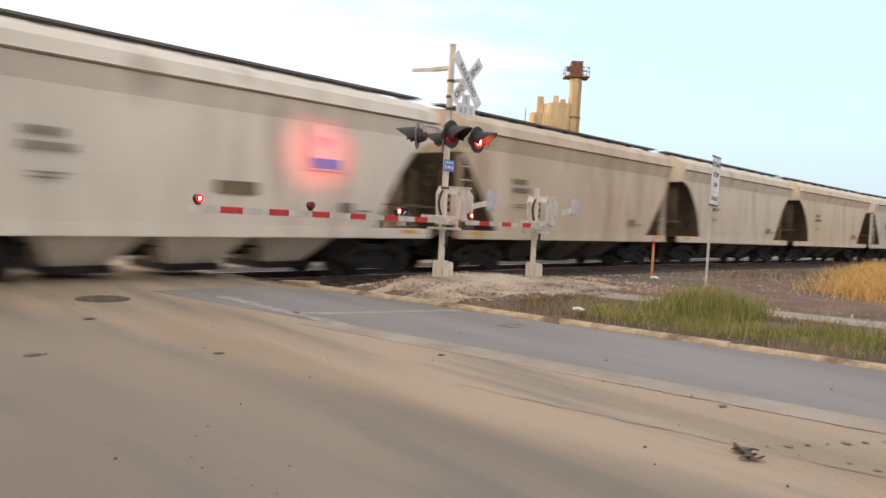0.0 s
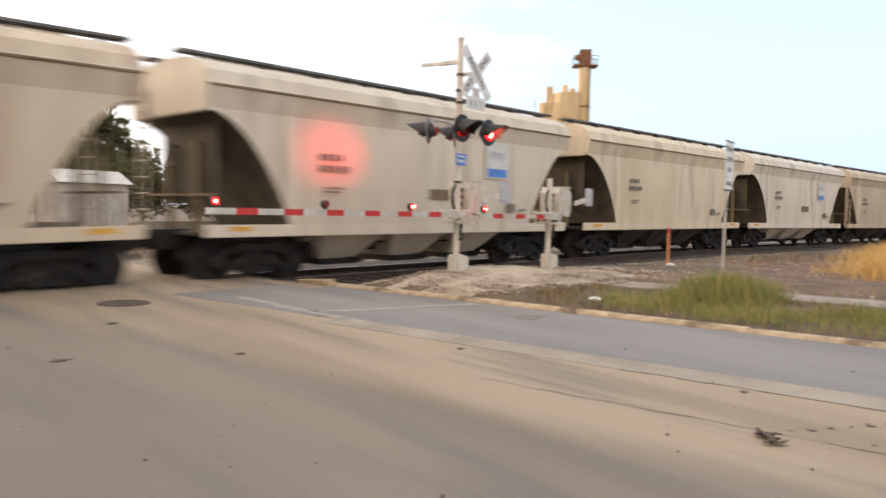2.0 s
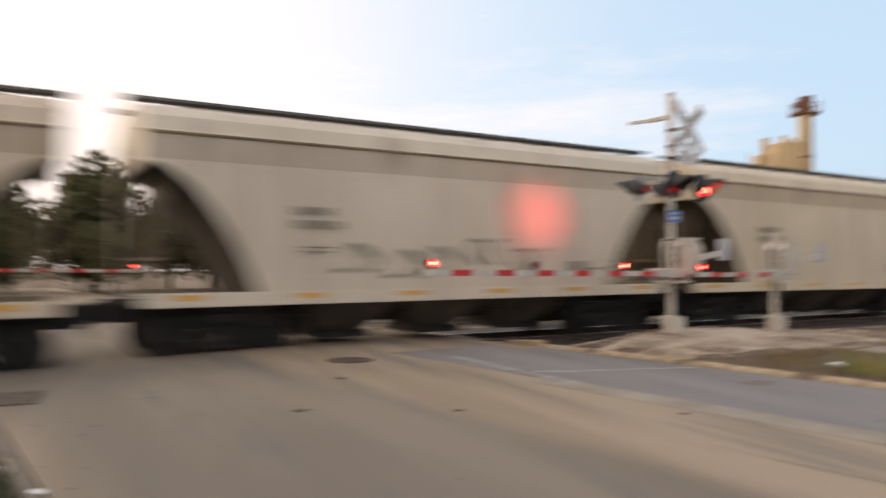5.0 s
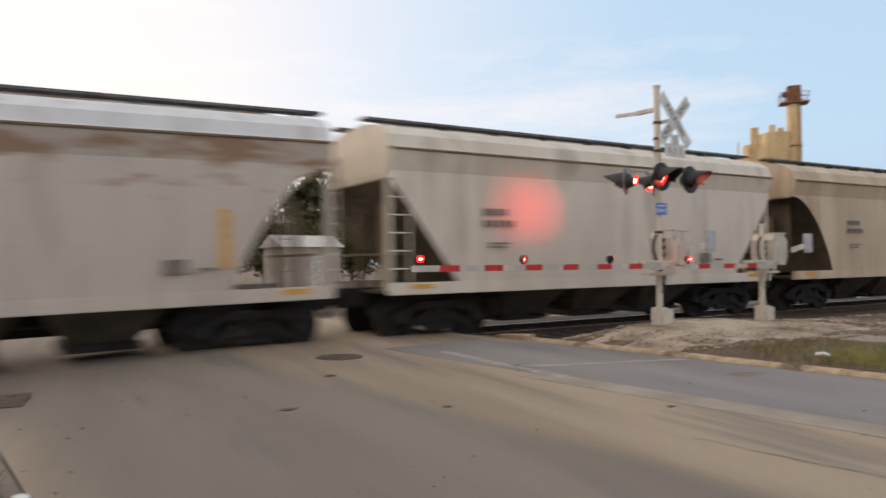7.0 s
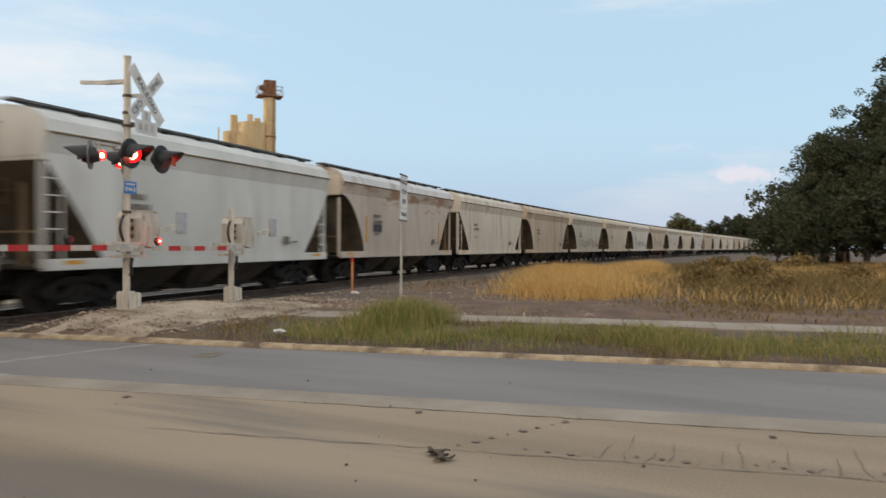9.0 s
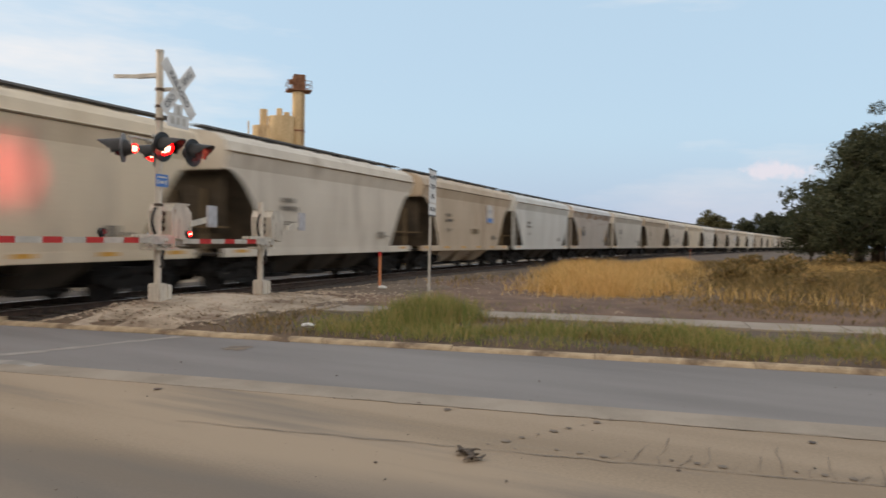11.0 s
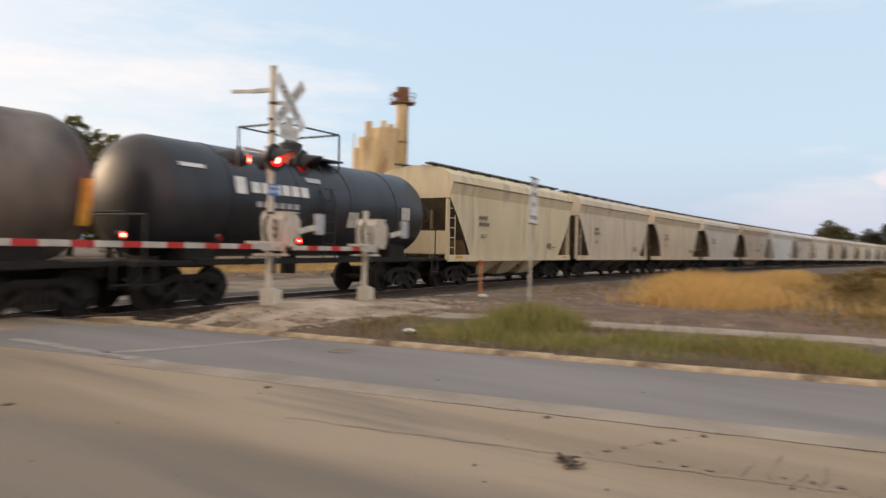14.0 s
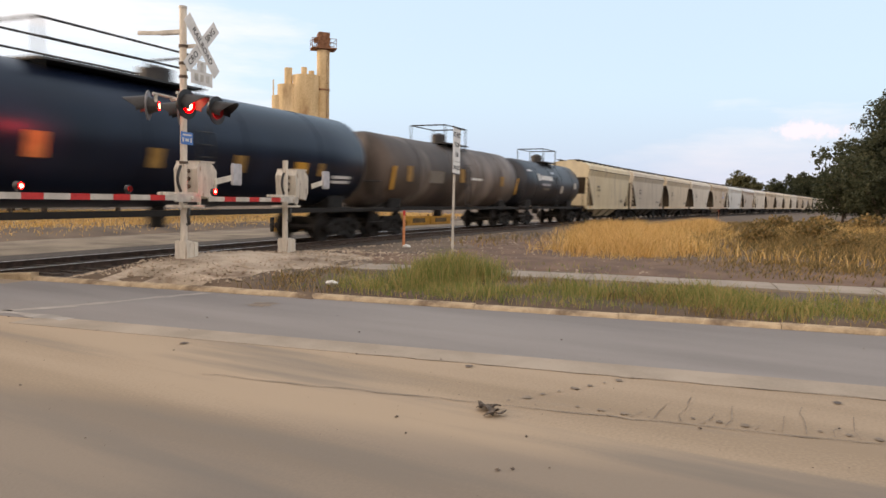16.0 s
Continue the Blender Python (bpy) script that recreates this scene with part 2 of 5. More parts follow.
M_railside = mat("rusty_rail_web", (0.04, 0.028, 0.022), (0.09, 0.06, 0.045), 0.85, 8, bump=0.2)
M_tie = mat("creosoted_timber", (0.05, 0.038, 0.03), (0.13, 0.10, 0.08), 0.9, 3, bump=0.5, stretch=(1, 6, 6))
M_iron = mat("cast_iron", (0.07, 0.055, 0.045), (0.16, 0.12, 0.09), 0.7, 12, metal=0.4, bump=0.5)
# wheel grime, taken darker still for the shade under the wagons
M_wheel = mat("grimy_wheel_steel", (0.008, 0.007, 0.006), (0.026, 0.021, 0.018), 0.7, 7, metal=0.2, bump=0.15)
# discharge bays: the shade below the sill is put into this dark colour
M_bay = mat("shaded_bay_paint", (0.03, 0.026, 0.02), (0.085, 0.07, 0.053), 0.8, 1.2, bump=0.1)
# grimy iron; its near-black colour also holds the shadow beneath the wagons
M_truck = mat("grimy_shaded_bogie_iron", (0.004, 0.0035, 0.003), (0.014, 0.012, 0.010), 0.85, 5, bump=0.25)
M_orange = mat("orange_marker", (0.50, 0.17, 0.06), (0.66, 0.28, 0.12), 0.6, 6, bump=0.05)
M_silo = mat("ochre_silo_concrete", (0.50, 0.36, 0.19), (0.80, 0.63, 0.38), 0.9, 0.22, bump=0.2, fine=3, stretch=(1, 1, 0.3), spots=((0.30, 0.17, 0.08), 0.35, 0.58, 0.75))
M_rust = mat("rusted_steel", (0.14, 0.06, 0.03), (0.30, 0.15, 0.08), 0.85, 1.5, bump=0.3)
M_bark = mat("bark", (0.06, 0.045, 0.035), (0.14, 0.11, 0.085), 0.95, 4, bump=0.7, stretch=(3, 3, 0.6))
M_leaf = leaf_mat("tree_leaves", (0.028, 0.038, 0.018), (0.052, 0.063, 0.03), (0.095, 0.10, 0.05))
M_leaf_warm = leaf_mat("olive_leaves", (0.06, 0.062, 0.026), (0.105, 0.105, 0.045), (0.18, 0.155, 0.065))
M_grass = leaf_mat("verge_grass", (0.13, 0.175, 0.04), (0.27, 0.275, 0.075), (0.50, 0.35, 0.14))
M_straw = leaf_mat("straw_grass", (0.46, 0.26, 0.075), (0.72, 0.45, 0.145), (0.88, 0.62, 0.28))
M_weed = leaf_mat("weeds", (0.10, 0.082, 0.03), (0.22, 0.152, 0.055), (0.44, 0.28, 0.10))
M_lens_dark = mat("unlit_red_lens", (0.10, 0.006, 0.006), (0.20, 0.012, 0.012), 0.15, 9, bump=0)
M_lens = glow("lit_red_lens", (1.0, 0.002, 0.002), 15.0)
M_bulb = glow("lamp_core", (1.0, 0.42, 0.26), 11.0)
M_backing = mat("weathered_grey_backing", (0.16, 0.16, 0.165), (0.27, 0.27, 0.28), 0.6, 6, metal=0.2, bump=0.05)
M_stencil = mat("faded_stencil_paint", (0.13, 0.115, 0.095), (0.20, 0.18, 0.15), 0.75, 9, bump=0)
M_arm_white = mat("dirty_white_arm", (0.42, 0.39, 0.34), (0.58, 0.54, 0.48), 0.55, 3, bump=0.03)
M_plate = mat("blue_grey_plate", (0.36, 0.36, 0.38), (0.52, 0.52, 0.54), 0.5, 5, metal=0.2, bump=0.05)
M_placard = mat("faded_placard", (0.52, 0.51, 0.48), (0.64, 0.63, 0.60), 0.7, 4, bump=0.03)
M_yellow = mat("amber_reflector", (0.50, 0.25, 0.03), (0.66, 0.36, 0.06), 0.4, 6, bump=0)
M_litter = mat("litter", (0.55, 0.54, 0.50), (0.75, 0.74, 0.70), 0.8, 9, bump=0.1)
M_rubber = mat("shredded_rubber", (0.05, 0.04, 0.032), (0.14, 0.105, 0.075), 0.85, 14, bump=0.5)


def hopper_paint(name, dark, light, spots=((0.27, 0.22, 0.165), 0.9, 0.56, 0.78), stretch=(1.0, 1.0, 0.22)):
    return mat(name, dark, light, 0.72, 0.9, bump=0.05, stretch=stretch, fine=22, spots=spots)


PAINTS = [
    hopper_paint("warm_grey_hopper_paint", (0.50, 0.435, 0.345), (0.65, 0.58, 0.47)),
    hopper_paint("tan_hopper_paint", (0.53, 0.44, 0.315), (0.69, 0.595, 0.445)),
    hopper_paint("pale_grey_hopper_paint", (0.54, 0.49, 0.41), (0.69, 0.64, 0.545)),
    hopper_paint("dusty_brown_hopper_paint", (0.45, 0.365, 0.265), (0.58, 0.485, 0.365), ((0.27, 0.18, 0.105), 0.8, 0.54, 0.76)),
]
P_RUSTY = hopper_paint("rust_stained_hopper_paint", (0.42, 0.37, 0.315), (0.55, 0.495, 0.43), ((0.30, 0.24, 0.18), 0.9, 0.58, 0.8))


def add_rust_runs(m):
    """Brown rust that breaks out in ragged horizontal patches high on the side."""
    n, k = m.node_tree.nodes, m.node_tree.links
    b = n["Principled BSDF"]
    old = b.inputs["Base Color"].links[0].from_socket
    co, mp, nz, xyz = n.new("ShaderNodeTexCoord"), n.new("ShaderNodeMapping"), n.new("ShaderNodeTexNoise"), n.new("ShaderNodeSeparateXYZ")
    mp.inputs["Scale"].default_value = (0.8, 1.0, 2.6)
    nz.inputs["Scale"].default_value, nz.inputs["Detail"].default_value = 1.1, 7
    high, fac, hard, mix = n.new("ShaderNodeMapRange"), n.new("ShaderNodeMath"), n.new("ShaderNodeMapRange"), n.new("ShaderNodeMixRGB")
    k.new(co.outputs["Object"], mp.inputs["Vector"])
    k.new(co.outputs["Object"], xyz.inputs["Vector"])
    k.new(mp.outputs["Vector"], nz.inputs["Vector"])
    high.inputs["From Min"].default_value, high.inputs["From Max"].default_value = 2.3, 3.7
    high.inputs["To Min"].default_value, high.inputs["To Max"].default_value = -0.16, 0.14
    k.new(xyz.outputs["Z"], high.inputs["Value"])
    fac.operation = "ADD"
    k.new(nz.outputs["Fac"], fac.inputs[0])
    k.new(high.outputs["Result"], fac.inputs[1])
    hard.inputs["From Min"].default_value, hard.inputs["From Max"].default_value = 0.565, 0.70
    hard.inputs["To Max"].default_value = 0.8
    k.new(fac.outputs[0], hard.inputs["Value"])
    mix.inputs["Color2"].default_value = (0.29, 0.165, 0.09, 1)
    k.new(hard.outputs["Result"], mix.inputs["Fac"])
    k.new(old, mix.inputs["Color1"])
    k.new(mix.outputs["Color"], b.inputs["Base Color"])


add_rust_runs(P_RUSTY)
P_ROOF = hopper_paint("chalky_white_roof_paint", (0.56, 0.57, 0.57), (0.68, 0.69, 0.69))
P_LIGHT = hopper_paint("light_grey_hopper_paint", (0.52, 0.53, 0.50), (0.64, 0.65, 0.62), ((0.36, 0.35, 0.32), 0.8, 0.6, 0.8))
P_CREAM = hopper_paint("cream_hopper_paint", (0.55, 0.47, 0.31), (0.68, 0.60, 0.42))
M_roofwalk = mat("galvanised_roofwalk", (0.05, 0.05, 0.05), (0.14, 0.14, 0.14), 0.7, 4, bump=0.2)
M_grime_shade = mat("brown_grime_paint", (0.11, 0.08, 0.048), (0.22, 0.16, 0.09), 0.8, 1.2, bump=0.1, stretch=(1, 1, 0.3))
P_TANK1 = mat("charcoal_tank_paint", (0.012, 0.013, 0.017), (0.032, 0.034, 0.042), 0.42, 0.8, bump=0.04, stretch=(1, 1, 0.4))
P_TANK2 = mat("rust_brown_tank_paint", (0.032, 0.024, 0.019), (0.10, 0.074, 0.058), 0.6, 0.6, bump=0.08, stretch=(1, 1, 0.3), spots=((0.24, 0.20, 0.17), 0.5, 0.55, 0.72))
P_TANK3 = mat("blue_black_tank_paint", (0.003, 0.0065, 0.017), (0.007, 0.013, 0.030), 0.34, 0.7, bump=0.02)
P_TANK3.node_tree.nodes["Principled BSDF"].inputs["Specular IOR Level"].default_value = 0.3
# for hull undersides and wagon ends, with the shade there put into the colour
M_slope = mat("shaded_slope_sheet", (0.05, 0.04, 0.029), (0.115, 0.09, 0.062), 0.85, 1.2, bump=0.1)
M_tape_amber = mat("dirty_amber_sheet", (0.22, 0.12, 0.03), (0.34, 0.20, 0.05), 0.6, 6, bump=0.02)

# ---- mesh helpers ----


def mesh_of(bm, name, smooth=False):
    me = bpy.data.meshes.new(name)
    bmesh.ops.recalc_face_normals(bm, faces=bm.faces)
    bm.to_mesh(me)
    bm.free()
    if smooth:
        me.shade_smooth()
    return me


def part(name, bm, material, parent=None, label="", smooth=False):
    ob = new(name, mesh_of(bm, name, smooth) if isinstance(bm, bmesh.types.BMesh) else bm)
    if not ob.data.materials:
        ob.data.materials.append(material)
    if parent:
        ob.parent = parent
    if label:
        ob["label"] = label
    return ob


def box(bm, cx, cy, cz, sx, sy, sz, m=None, bevel=0.0):
    r = bmesh.ops.create_cube(bm, size=1)
    vs = r["verts"]
    bmesh.ops.scale(bm, vec=(sx, sy, sz), verts=vs)
    if bevel:
        es = list({e for v in vs for e in v.link_edges})
        o = bmesh.ops.bevel(bm, geom=es, offset=bevel, segments=2, affect="EDGES")
        vs = list({v for f in o["faces"] for v in f.verts} | {v for v in vs if v.is_valid})
    bmesh.ops.translate(bm, vec=(cx, cy, cz), verts=vs)
    if m is not None:
        bmesh.ops.transform(bm, matrix=m, verts=vs)
    return vs


def rod(bm, a, b, r, n=10, r2=None):
    a, b = Vector(a), Vector(b)
    d = b - a
    m = Matrix.Translation((a + b) / 2) @ d.to_track_quat("Z", "Y").to_matrix().to_4x4()
    bmesh.ops.create_cone(bm, cap_ends=True, segments=n, radius1=r, radius2=r if r2 is None else r2, depth=d.length, matrix=m)


def bm_box(*a, **k):
    bm = bmesh.new()
    box(bm, *a, **k)
    return bm


def bm_rod(*a, **k):
    bm = bmesh.new()
    rod(bm, *a, **k)
    return bm


def lofted(sections, caps=True):
    """A skin over rings of equal length."""
    bm = bmesh.new()
    rings = [[bm.verts.new(p) for p in s] for s in sections]
    n = len(rings[0])
    for a, b in zip(rings, rings[1:]):
        for i in range(n):
            bm.faces.new((a[i], a[(i + 1) % n], b[(i + 1) % n], b[i]))
    if caps:
        bm.faces.new(rings[0])
        bm.faces.new(rings[-1])
    return bm


def thing(name, label, category, group="", m=None):
    ob = new(name)
    if m is not None:
        ob.matrix_basis = m
    return tagged(ob, label, category, group)


def raw_mesh(name, verts, faces, material):
    me = bpy.data.meshes.new(name)
    me.from_pydata([tuple(v) for v in verts], [], [tuple(f) for f in faces])
    me.update()
    me.materials.append(material)
    return me


def words(text, size, material, parent, m, name="lettering", depth=0.002):
    cu = bpy.data.curves.new(name, "FONT")
    cu.body, cu.size, cu.extrude = text, size, depth
    cu.align_x, cu.align_y = "CENTER", "CENTER"
    ob = new(name, cu)
    me = bpy.data.meshes.new_from_object(ob)
    bpy.data.objects.remove(ob)
    ob = new(name, me)
    me.materials.clear()
    me.materials.append(material)
    ob.parent = parent
    ob.matrix_basis = m
    return ob


# ---- the plan: the road and the track ----
U = Vector((-0.22, 0.9755, 0)).normalized()      # along the road, towards the rails
N = Vector((U.y, -U.x, 0))                       # across it, to the far kerb
KERB = Vector((8.1, 5.0, 0))                     # the foot of the far kerb
ROAD_W = 8.75
ROAD_YAW = math.degrees(math.atan2(N.y, N.x))


add_band(M_road, N, KERB.dot(N) - 5.9, 0.55, (0.135, 0.12, 0.104))
add_band(M_road, N, KERB.dot(N) - 7.6, 0.6, (0.13, 0.118, 0.105), 0.35, 0.9)


def on_road(a, b, z=0.0):
    return KERB + U * a + N * b + Vector((0, 0, z))


HEADINGS = [(-400, 0.13), (0, 0.13), (10, 0.13), (65, 0.02), (150, -0.03), (600, -0.03)]
TS = np.arange(-400, 600, 0.25)
TH = np.interp(TS, [a for a, _ in HEADINGS], [b for _, b in HEADINGS])
TX, TY = np.cumsum(np.cos(TH)) * 0.25, np.cumsum(np.sin(TH)) * 0.25
TX, TY = TX - np.interp(0, TS, TX), TY - np.interp(0, TS, TY) + 13.85


RAIL_S, RAIL_Z = [-6, -2.5, 0.5, 4, 26], [-0.36, -0.27, -0.17, -0.10, 0.04]


def rail_z(s):
    return float(np.interp(s, RAIL_S, RAIL_Z))


def on_track(s, off=0.0, z=0.0):
    """A place s metres along the track, off metres to its far side, z above the rails."""
    th = float(np.interp(s, TS, TH))
    return Vector((float(np.interp(s, TS, TX)) - math.sin(th) * off, float(np.interp(s, TS, TY)) + math.cos(th) * off, rail_z(s) + z))


def track_off(x, y):
    """How far a place lies beyond the track's middle."""
    return (y - np.interp(x, TX, TY)) * np.cos(np.interp(x, TX, TH))


def ground_height(x, y):
    b = (x - KERB.x) * N.x + (y - KERB.y) * N.y
    a = (x - KERB.x) * U.x + (y - KERB.y) * U.y
    off = track_off(x, y)
    z = np.where(b > 0, 0.075, 0.02)
    z = z + 0.21 * np.exp(-(((x - 9.6) / 3.2) ** 2 + ((y - 10.6) / 1.6) ** 2)) * np.clip((b - 0.3) / 1.2, 0, 1)
    bank = np.where(off > 0, np.clip((off - 8.0) / 2.5, 0, 1), np.clip((np.abs(off) - 1.9) / 2.2, 0, 1))
    rz = np.interp(x, RAIL_S, RAIL_Z)
    z = (rz - 0.20) * (1 - bank) + z * bank
    z = z - 0.30 * np.exp(-(((off + 7.5) / 2.5) ** 2)) * np.clip((x - 22) / 10, 0, 1)
    on = (b > -ROAD_W - 0.05) & (b < 0.05)
    z = np.where(on, -0.35, z)
    z = np.where((np.abs(off) < 1.9) & on, rz - 0.35, z)
    return z + np.where(on, 0, 0.015 * np.sin(x * 1.7) * np.cos(y * 2.1))


def ground_sheet():
    xs = np.concatenate([[-2500, -900, -300, -120, -60], np.arange(-36, 40, 0.6), np.arange(40, 120, 2.5), [130, 160, 220, 320, 500, 900, 2500]])
    ys = np.concatenate([[-2500, -900, -300, -120, -60, -40], np.arange(-30, 30, 0.6), np.arange(30, 80, 2.5), [90, 120, 180, 300, 500, 900, 2500]])
    gx, gy = np.meshgrid(xs, ys)
    gz = ground_height(gx, gy)
    nx, ny = len(xs), len(ys)
    i = np.arange(nx * ny).reshape(ny, nx)
    quads = np.stack([i[:-1, :-1], i[:-1, 1:], i[1:, 1:], i[1:, :-1]], -1).reshape(-1, 4)
    me = raw_mesh("ground", np.stack([gx, gy, gz], -1).reshape(-1, 3).tolist(), quads.tolist(), M_ground)
    me.shade_smooth()
    return tagged(new("ground", me), "dry brown earth and gravel beside the rails", "ground", kind="structure")


ground_sheet()


def road_dip(a, b):
    """The road sags towards the rails on its left lane."""
    return -0.17 * min(1, max(0, (a - 5) / 3.5)) * min(1, max(0, (-b - 4.5) / 3.5))


def road_strip(name, material, b0, b1, z, a0, a1, label, thick=0.12, category="road"):
    bm = bmesh.new()
    n, m = 60, 10
    rows = []
    for i in range(n + 1):
        a = a0 + (a1 - a0) * i / n
        bs = [b0 + (b1 - b0) * k / m for k in range(m + 1)]
        rows.append([bm.verts.new(on_road(a, b, z + road_dip(a, b))) for b in bs] + [bm.verts.new(on_road(a, b, z - thick + road_dip(a, b))) for b in (b1, b0)])
    for p, q in zip(rows, rows[1:]):
        for i in range(len(p)):
            bm.faces.new((p[i], p[(i + 1) % len(p)], q[(i + 1) % len(p)], q[i]))
    bm.faces.new(rows[0])
    bm.faces.new(rows[-1])
    return tagged(part(name, bm, material), label, category, kind="structure")


road_strip("road", M_road, -ROAD_W, 0.0, 0.0, -60, 60, "worn tan concrete road dusted with sand")
road_strip("asphalt_lane", M_asphalt, -2.75, -0.5, 0.004, -60, 7.4, "smooth blue-grey asphalt lane beside the kerb", 0.1)
road_strip("pale_joint_strip", M_strip, -3.08, -2.62, 0.005, -60, 3.6, "pale concrete strip along the asphalt lane", 0.1)
road_strip("gutter", M_asphalt, -0.5, 0.0, 0.003, -60, 6.6, "dusty grey gutter below the kerb", 0.1)


def kerb_line(name, b, a0, a1, side, label, material=None, lift=0.0):
    """Kerb stones in a row under one empty."""
    root = tagged(new(name), label, "kerb", kind="structure")
    n = int((a1 - a0) / 1.83)
    step = (a1 - a0) / n
    profile = [(0, -0.2), (0.004, 0.035), (0.03, 0.068), (0.07, 0.085), (0.15, 0.09), (0.17, 0.06), (0.17, -0.2)]
    half = step / 2 - 0.003
    me = mesh_of(lofted([[(y * side, x, z) for y, z in profile] for x in (-half, half)]), "kerb_stone")
    for i in range(n):
        a = a0 + (i + 0.5) * step
        ob = part("kerb_stone", me, material or M_kerb, root)
        wob = random.uniform(-0.008, 0.008)
        ob.matrix_basis = Matrix.Translation(on_road(a, b + wob, lift + random.uniform(-0.014, 0.008))) @ pose(0, 0, 0, 0, 0, ROAD_YAW + random.uniform(-0.3, 0.3))
    return root


kerb_line("kerb_far", 0.0, -45, 6.6, 1, "ochre-stained concrete kerb along the road", M_kerb, -0.025)
kerb_line("kerb_near", -ROAD_W, -45, 6.6, -1, "low worn concrete kerb at the road edge", M_gravel_kerb, -0.045)


def kerb_nose():
    """The kerb's rounded, low end before the rails."""
    bm = bmesh.new()
    secs = []
    for i in range(8):
        k = i / 7
        h = 0.115 * (1 - k) ** 0.7 + 0.012
        w = 0.16 * (1 - 0.5 * k * k)
        p = on_road(6.6 + 1.3 * k, 0.28 * k * k)
        secs.append([p + N * b + Vector((0, 0, z)) for b, z in ((0, -0.1), (0.0, h * 0.8), (0.03, h), (w, h), (w + 0.02, -0.1))])
    bm.free()
    return tagged(part("kerb_nose", lofted(secs), M_kerb), "ochre concrete kerb end sloping down", "kerb", kind="structure")


kerb_nose()


def sidewalk():
    root = tagged(new("sidewalk"), "narrow pale concrete footpath in the grass", "sidewalk", kind="structure")
    step = 1.5
    me = mesh_of(bm_box(0, 0, 0, 1.1, step - 0.012, 0.14, bevel=0.012), "slab")
    for i in range(38):
        a = 3.4 - step * i
        ob = part("slab", me, M_strip, root)
        ob.matrix_basis = Matrix.Translation(on_road(a, 3.95, 0.045 + random.uniform(-0.008, 0.008))) @ pose(0, 0, 0, random.uniform(-0.4, 0.4), random.uniform(-0.4, 0.4), ROAD_YAW)


sidewalk()


def patch(name, material, centre, rx, ry, label, category, lift=0.012, seed=1, turn=0.0):
    """A flat, uneven-edged apron on the ground."""
    rnd = random.Random(seed)
    bm = bmesh.new()
    n, rings = 40, 7
    edge = [1 + 0.16 * math.sin(3 * k / n * 6.283 + seed) + 0.1 * math.sin(7 * k / n * 6.283 + 2 * seed) + rnd.uniform(-0.05, 0.05) for k in range(n)]
    grid = []
    ct, st = math.cos(turn), math.sin(turn)
    for r in range(1, rings + 1):
        ring = []
        for k in range(n):
            q = r / rings * edge[k]
            px, py = q * rx * math.cos(6.2832 * k / n), q * ry * math.sin(6.2832 * k / n)
            x, y = centre[0] + px * ct - py * st, centre[1] + px * st + py * ct
            ring.append(bm.verts.new((x, y, float(ground_height(x, y)) + lift * (1.3 - r / rings) - (0.03 if r == rings else 0))))
        grid.append(ring)
    mid = bm.verts.new((*centre, float(ground_height(*centre)) + lift * 1.3))
    for k in range(n):
        bm.faces.new((mid, grid[0][k], grid[0][(k + 1) % n]))
        for r in range(rings - 1):
            bm.faces.new((grid[r][k], grid[r + 1][k], grid[r + 1][(k + 1) % n], grid[r][(k + 1) % n]))
    return tagged(part(name, bm, material, smooth=True), label, category, kind="structure")


patch("gravel_apron", M_pale_gravel, (10.4, 10.3), 3.3, 1.9, "pale gravel apron round the signal masts", "gravel", 0.03, 3, 0.1)
patch("gravel_track", M_gravel, (21.0, 8.0), 7.5, 3.4, "brown gravel lane between grass and rails", "gravel", 0.03, 5, 0.2)
patch("gravel_verge", M_gravel, (15.5, 3.5), 2.6, 7.5, "brown gravel strip behind the footpath", "gravel", 0.045, 8, 0.2)

# ---- track ----


def sweep(name, profile, s0, s1, step, off, material, parent=None, label=""):
    secs = []
    s = s0
    while s <= s1 + 1e-6:
        secs.append([on_track(s, off + y, z) for y, z in profile])
        s += step if s < 90 else step * 4
    return part(name, lofted(secs), material, parent, label)


def build_track():
    t = tagged(new("railway_track"), "single railway track on dark crushed-stone ballast", "railway track", kind="structure")
    sweep("ballast_bed", [(-3.2, -0.5), (-1.75, -0.16), (-0.9, -0.13), (0.9, -0.13), (1.75, -0.14), (3.6, -0.155), (4.4, -0.5)], -120, 420, 1.5, 0.0, M_ballast, t)
    web = [(-0.07, -0.17), (-0.07, -0.155), (-0.012, -0.13), (-0.012, -0.04), (-0.035, -0.03), (-0.035, -0.004), (0.035, -0.004), (0.035, -0.03), (0.012, -0.04), (0.012, -0.13), (0.07, -0.155), (0.07, -0.17)]
    head = [(-0.034, -0.006), (-0.034, -0.001), (-0.026, 0.0), (0.026, 0.0), (0.034, -0.001), (0.034, -0.006)]
    for off in (-0.752, 0.752):
        r = sweep("rail", web, -120, 420, 1.5, off, M_railside, t)
        sweep("rail_head", head, -120, 420, 1.5, off, M_rail, r, "shiny worn rail head")
    tie = mesh_of(bm_box(0, 0, -0.19, 0.23, 2.6, 0.16, bevel=0.012), "tie")
    s = -34.0
    while s < 90:
        if not (1.0 - 2.6 < s - 0.5 < 6.0):
            ob = part("tie", tie, M_tie, t)
            p = on_track(s, random.uniform(-0.03, 0.03))
            ob.matrix_basis = Matrix.Translation(p) @ pose(0, 0, 0, 0, 0, math.degrees(float(np.interp(s, TS, TH))) + random.uniform(-1, 1))
        s += 0.53
    return t


build_track()
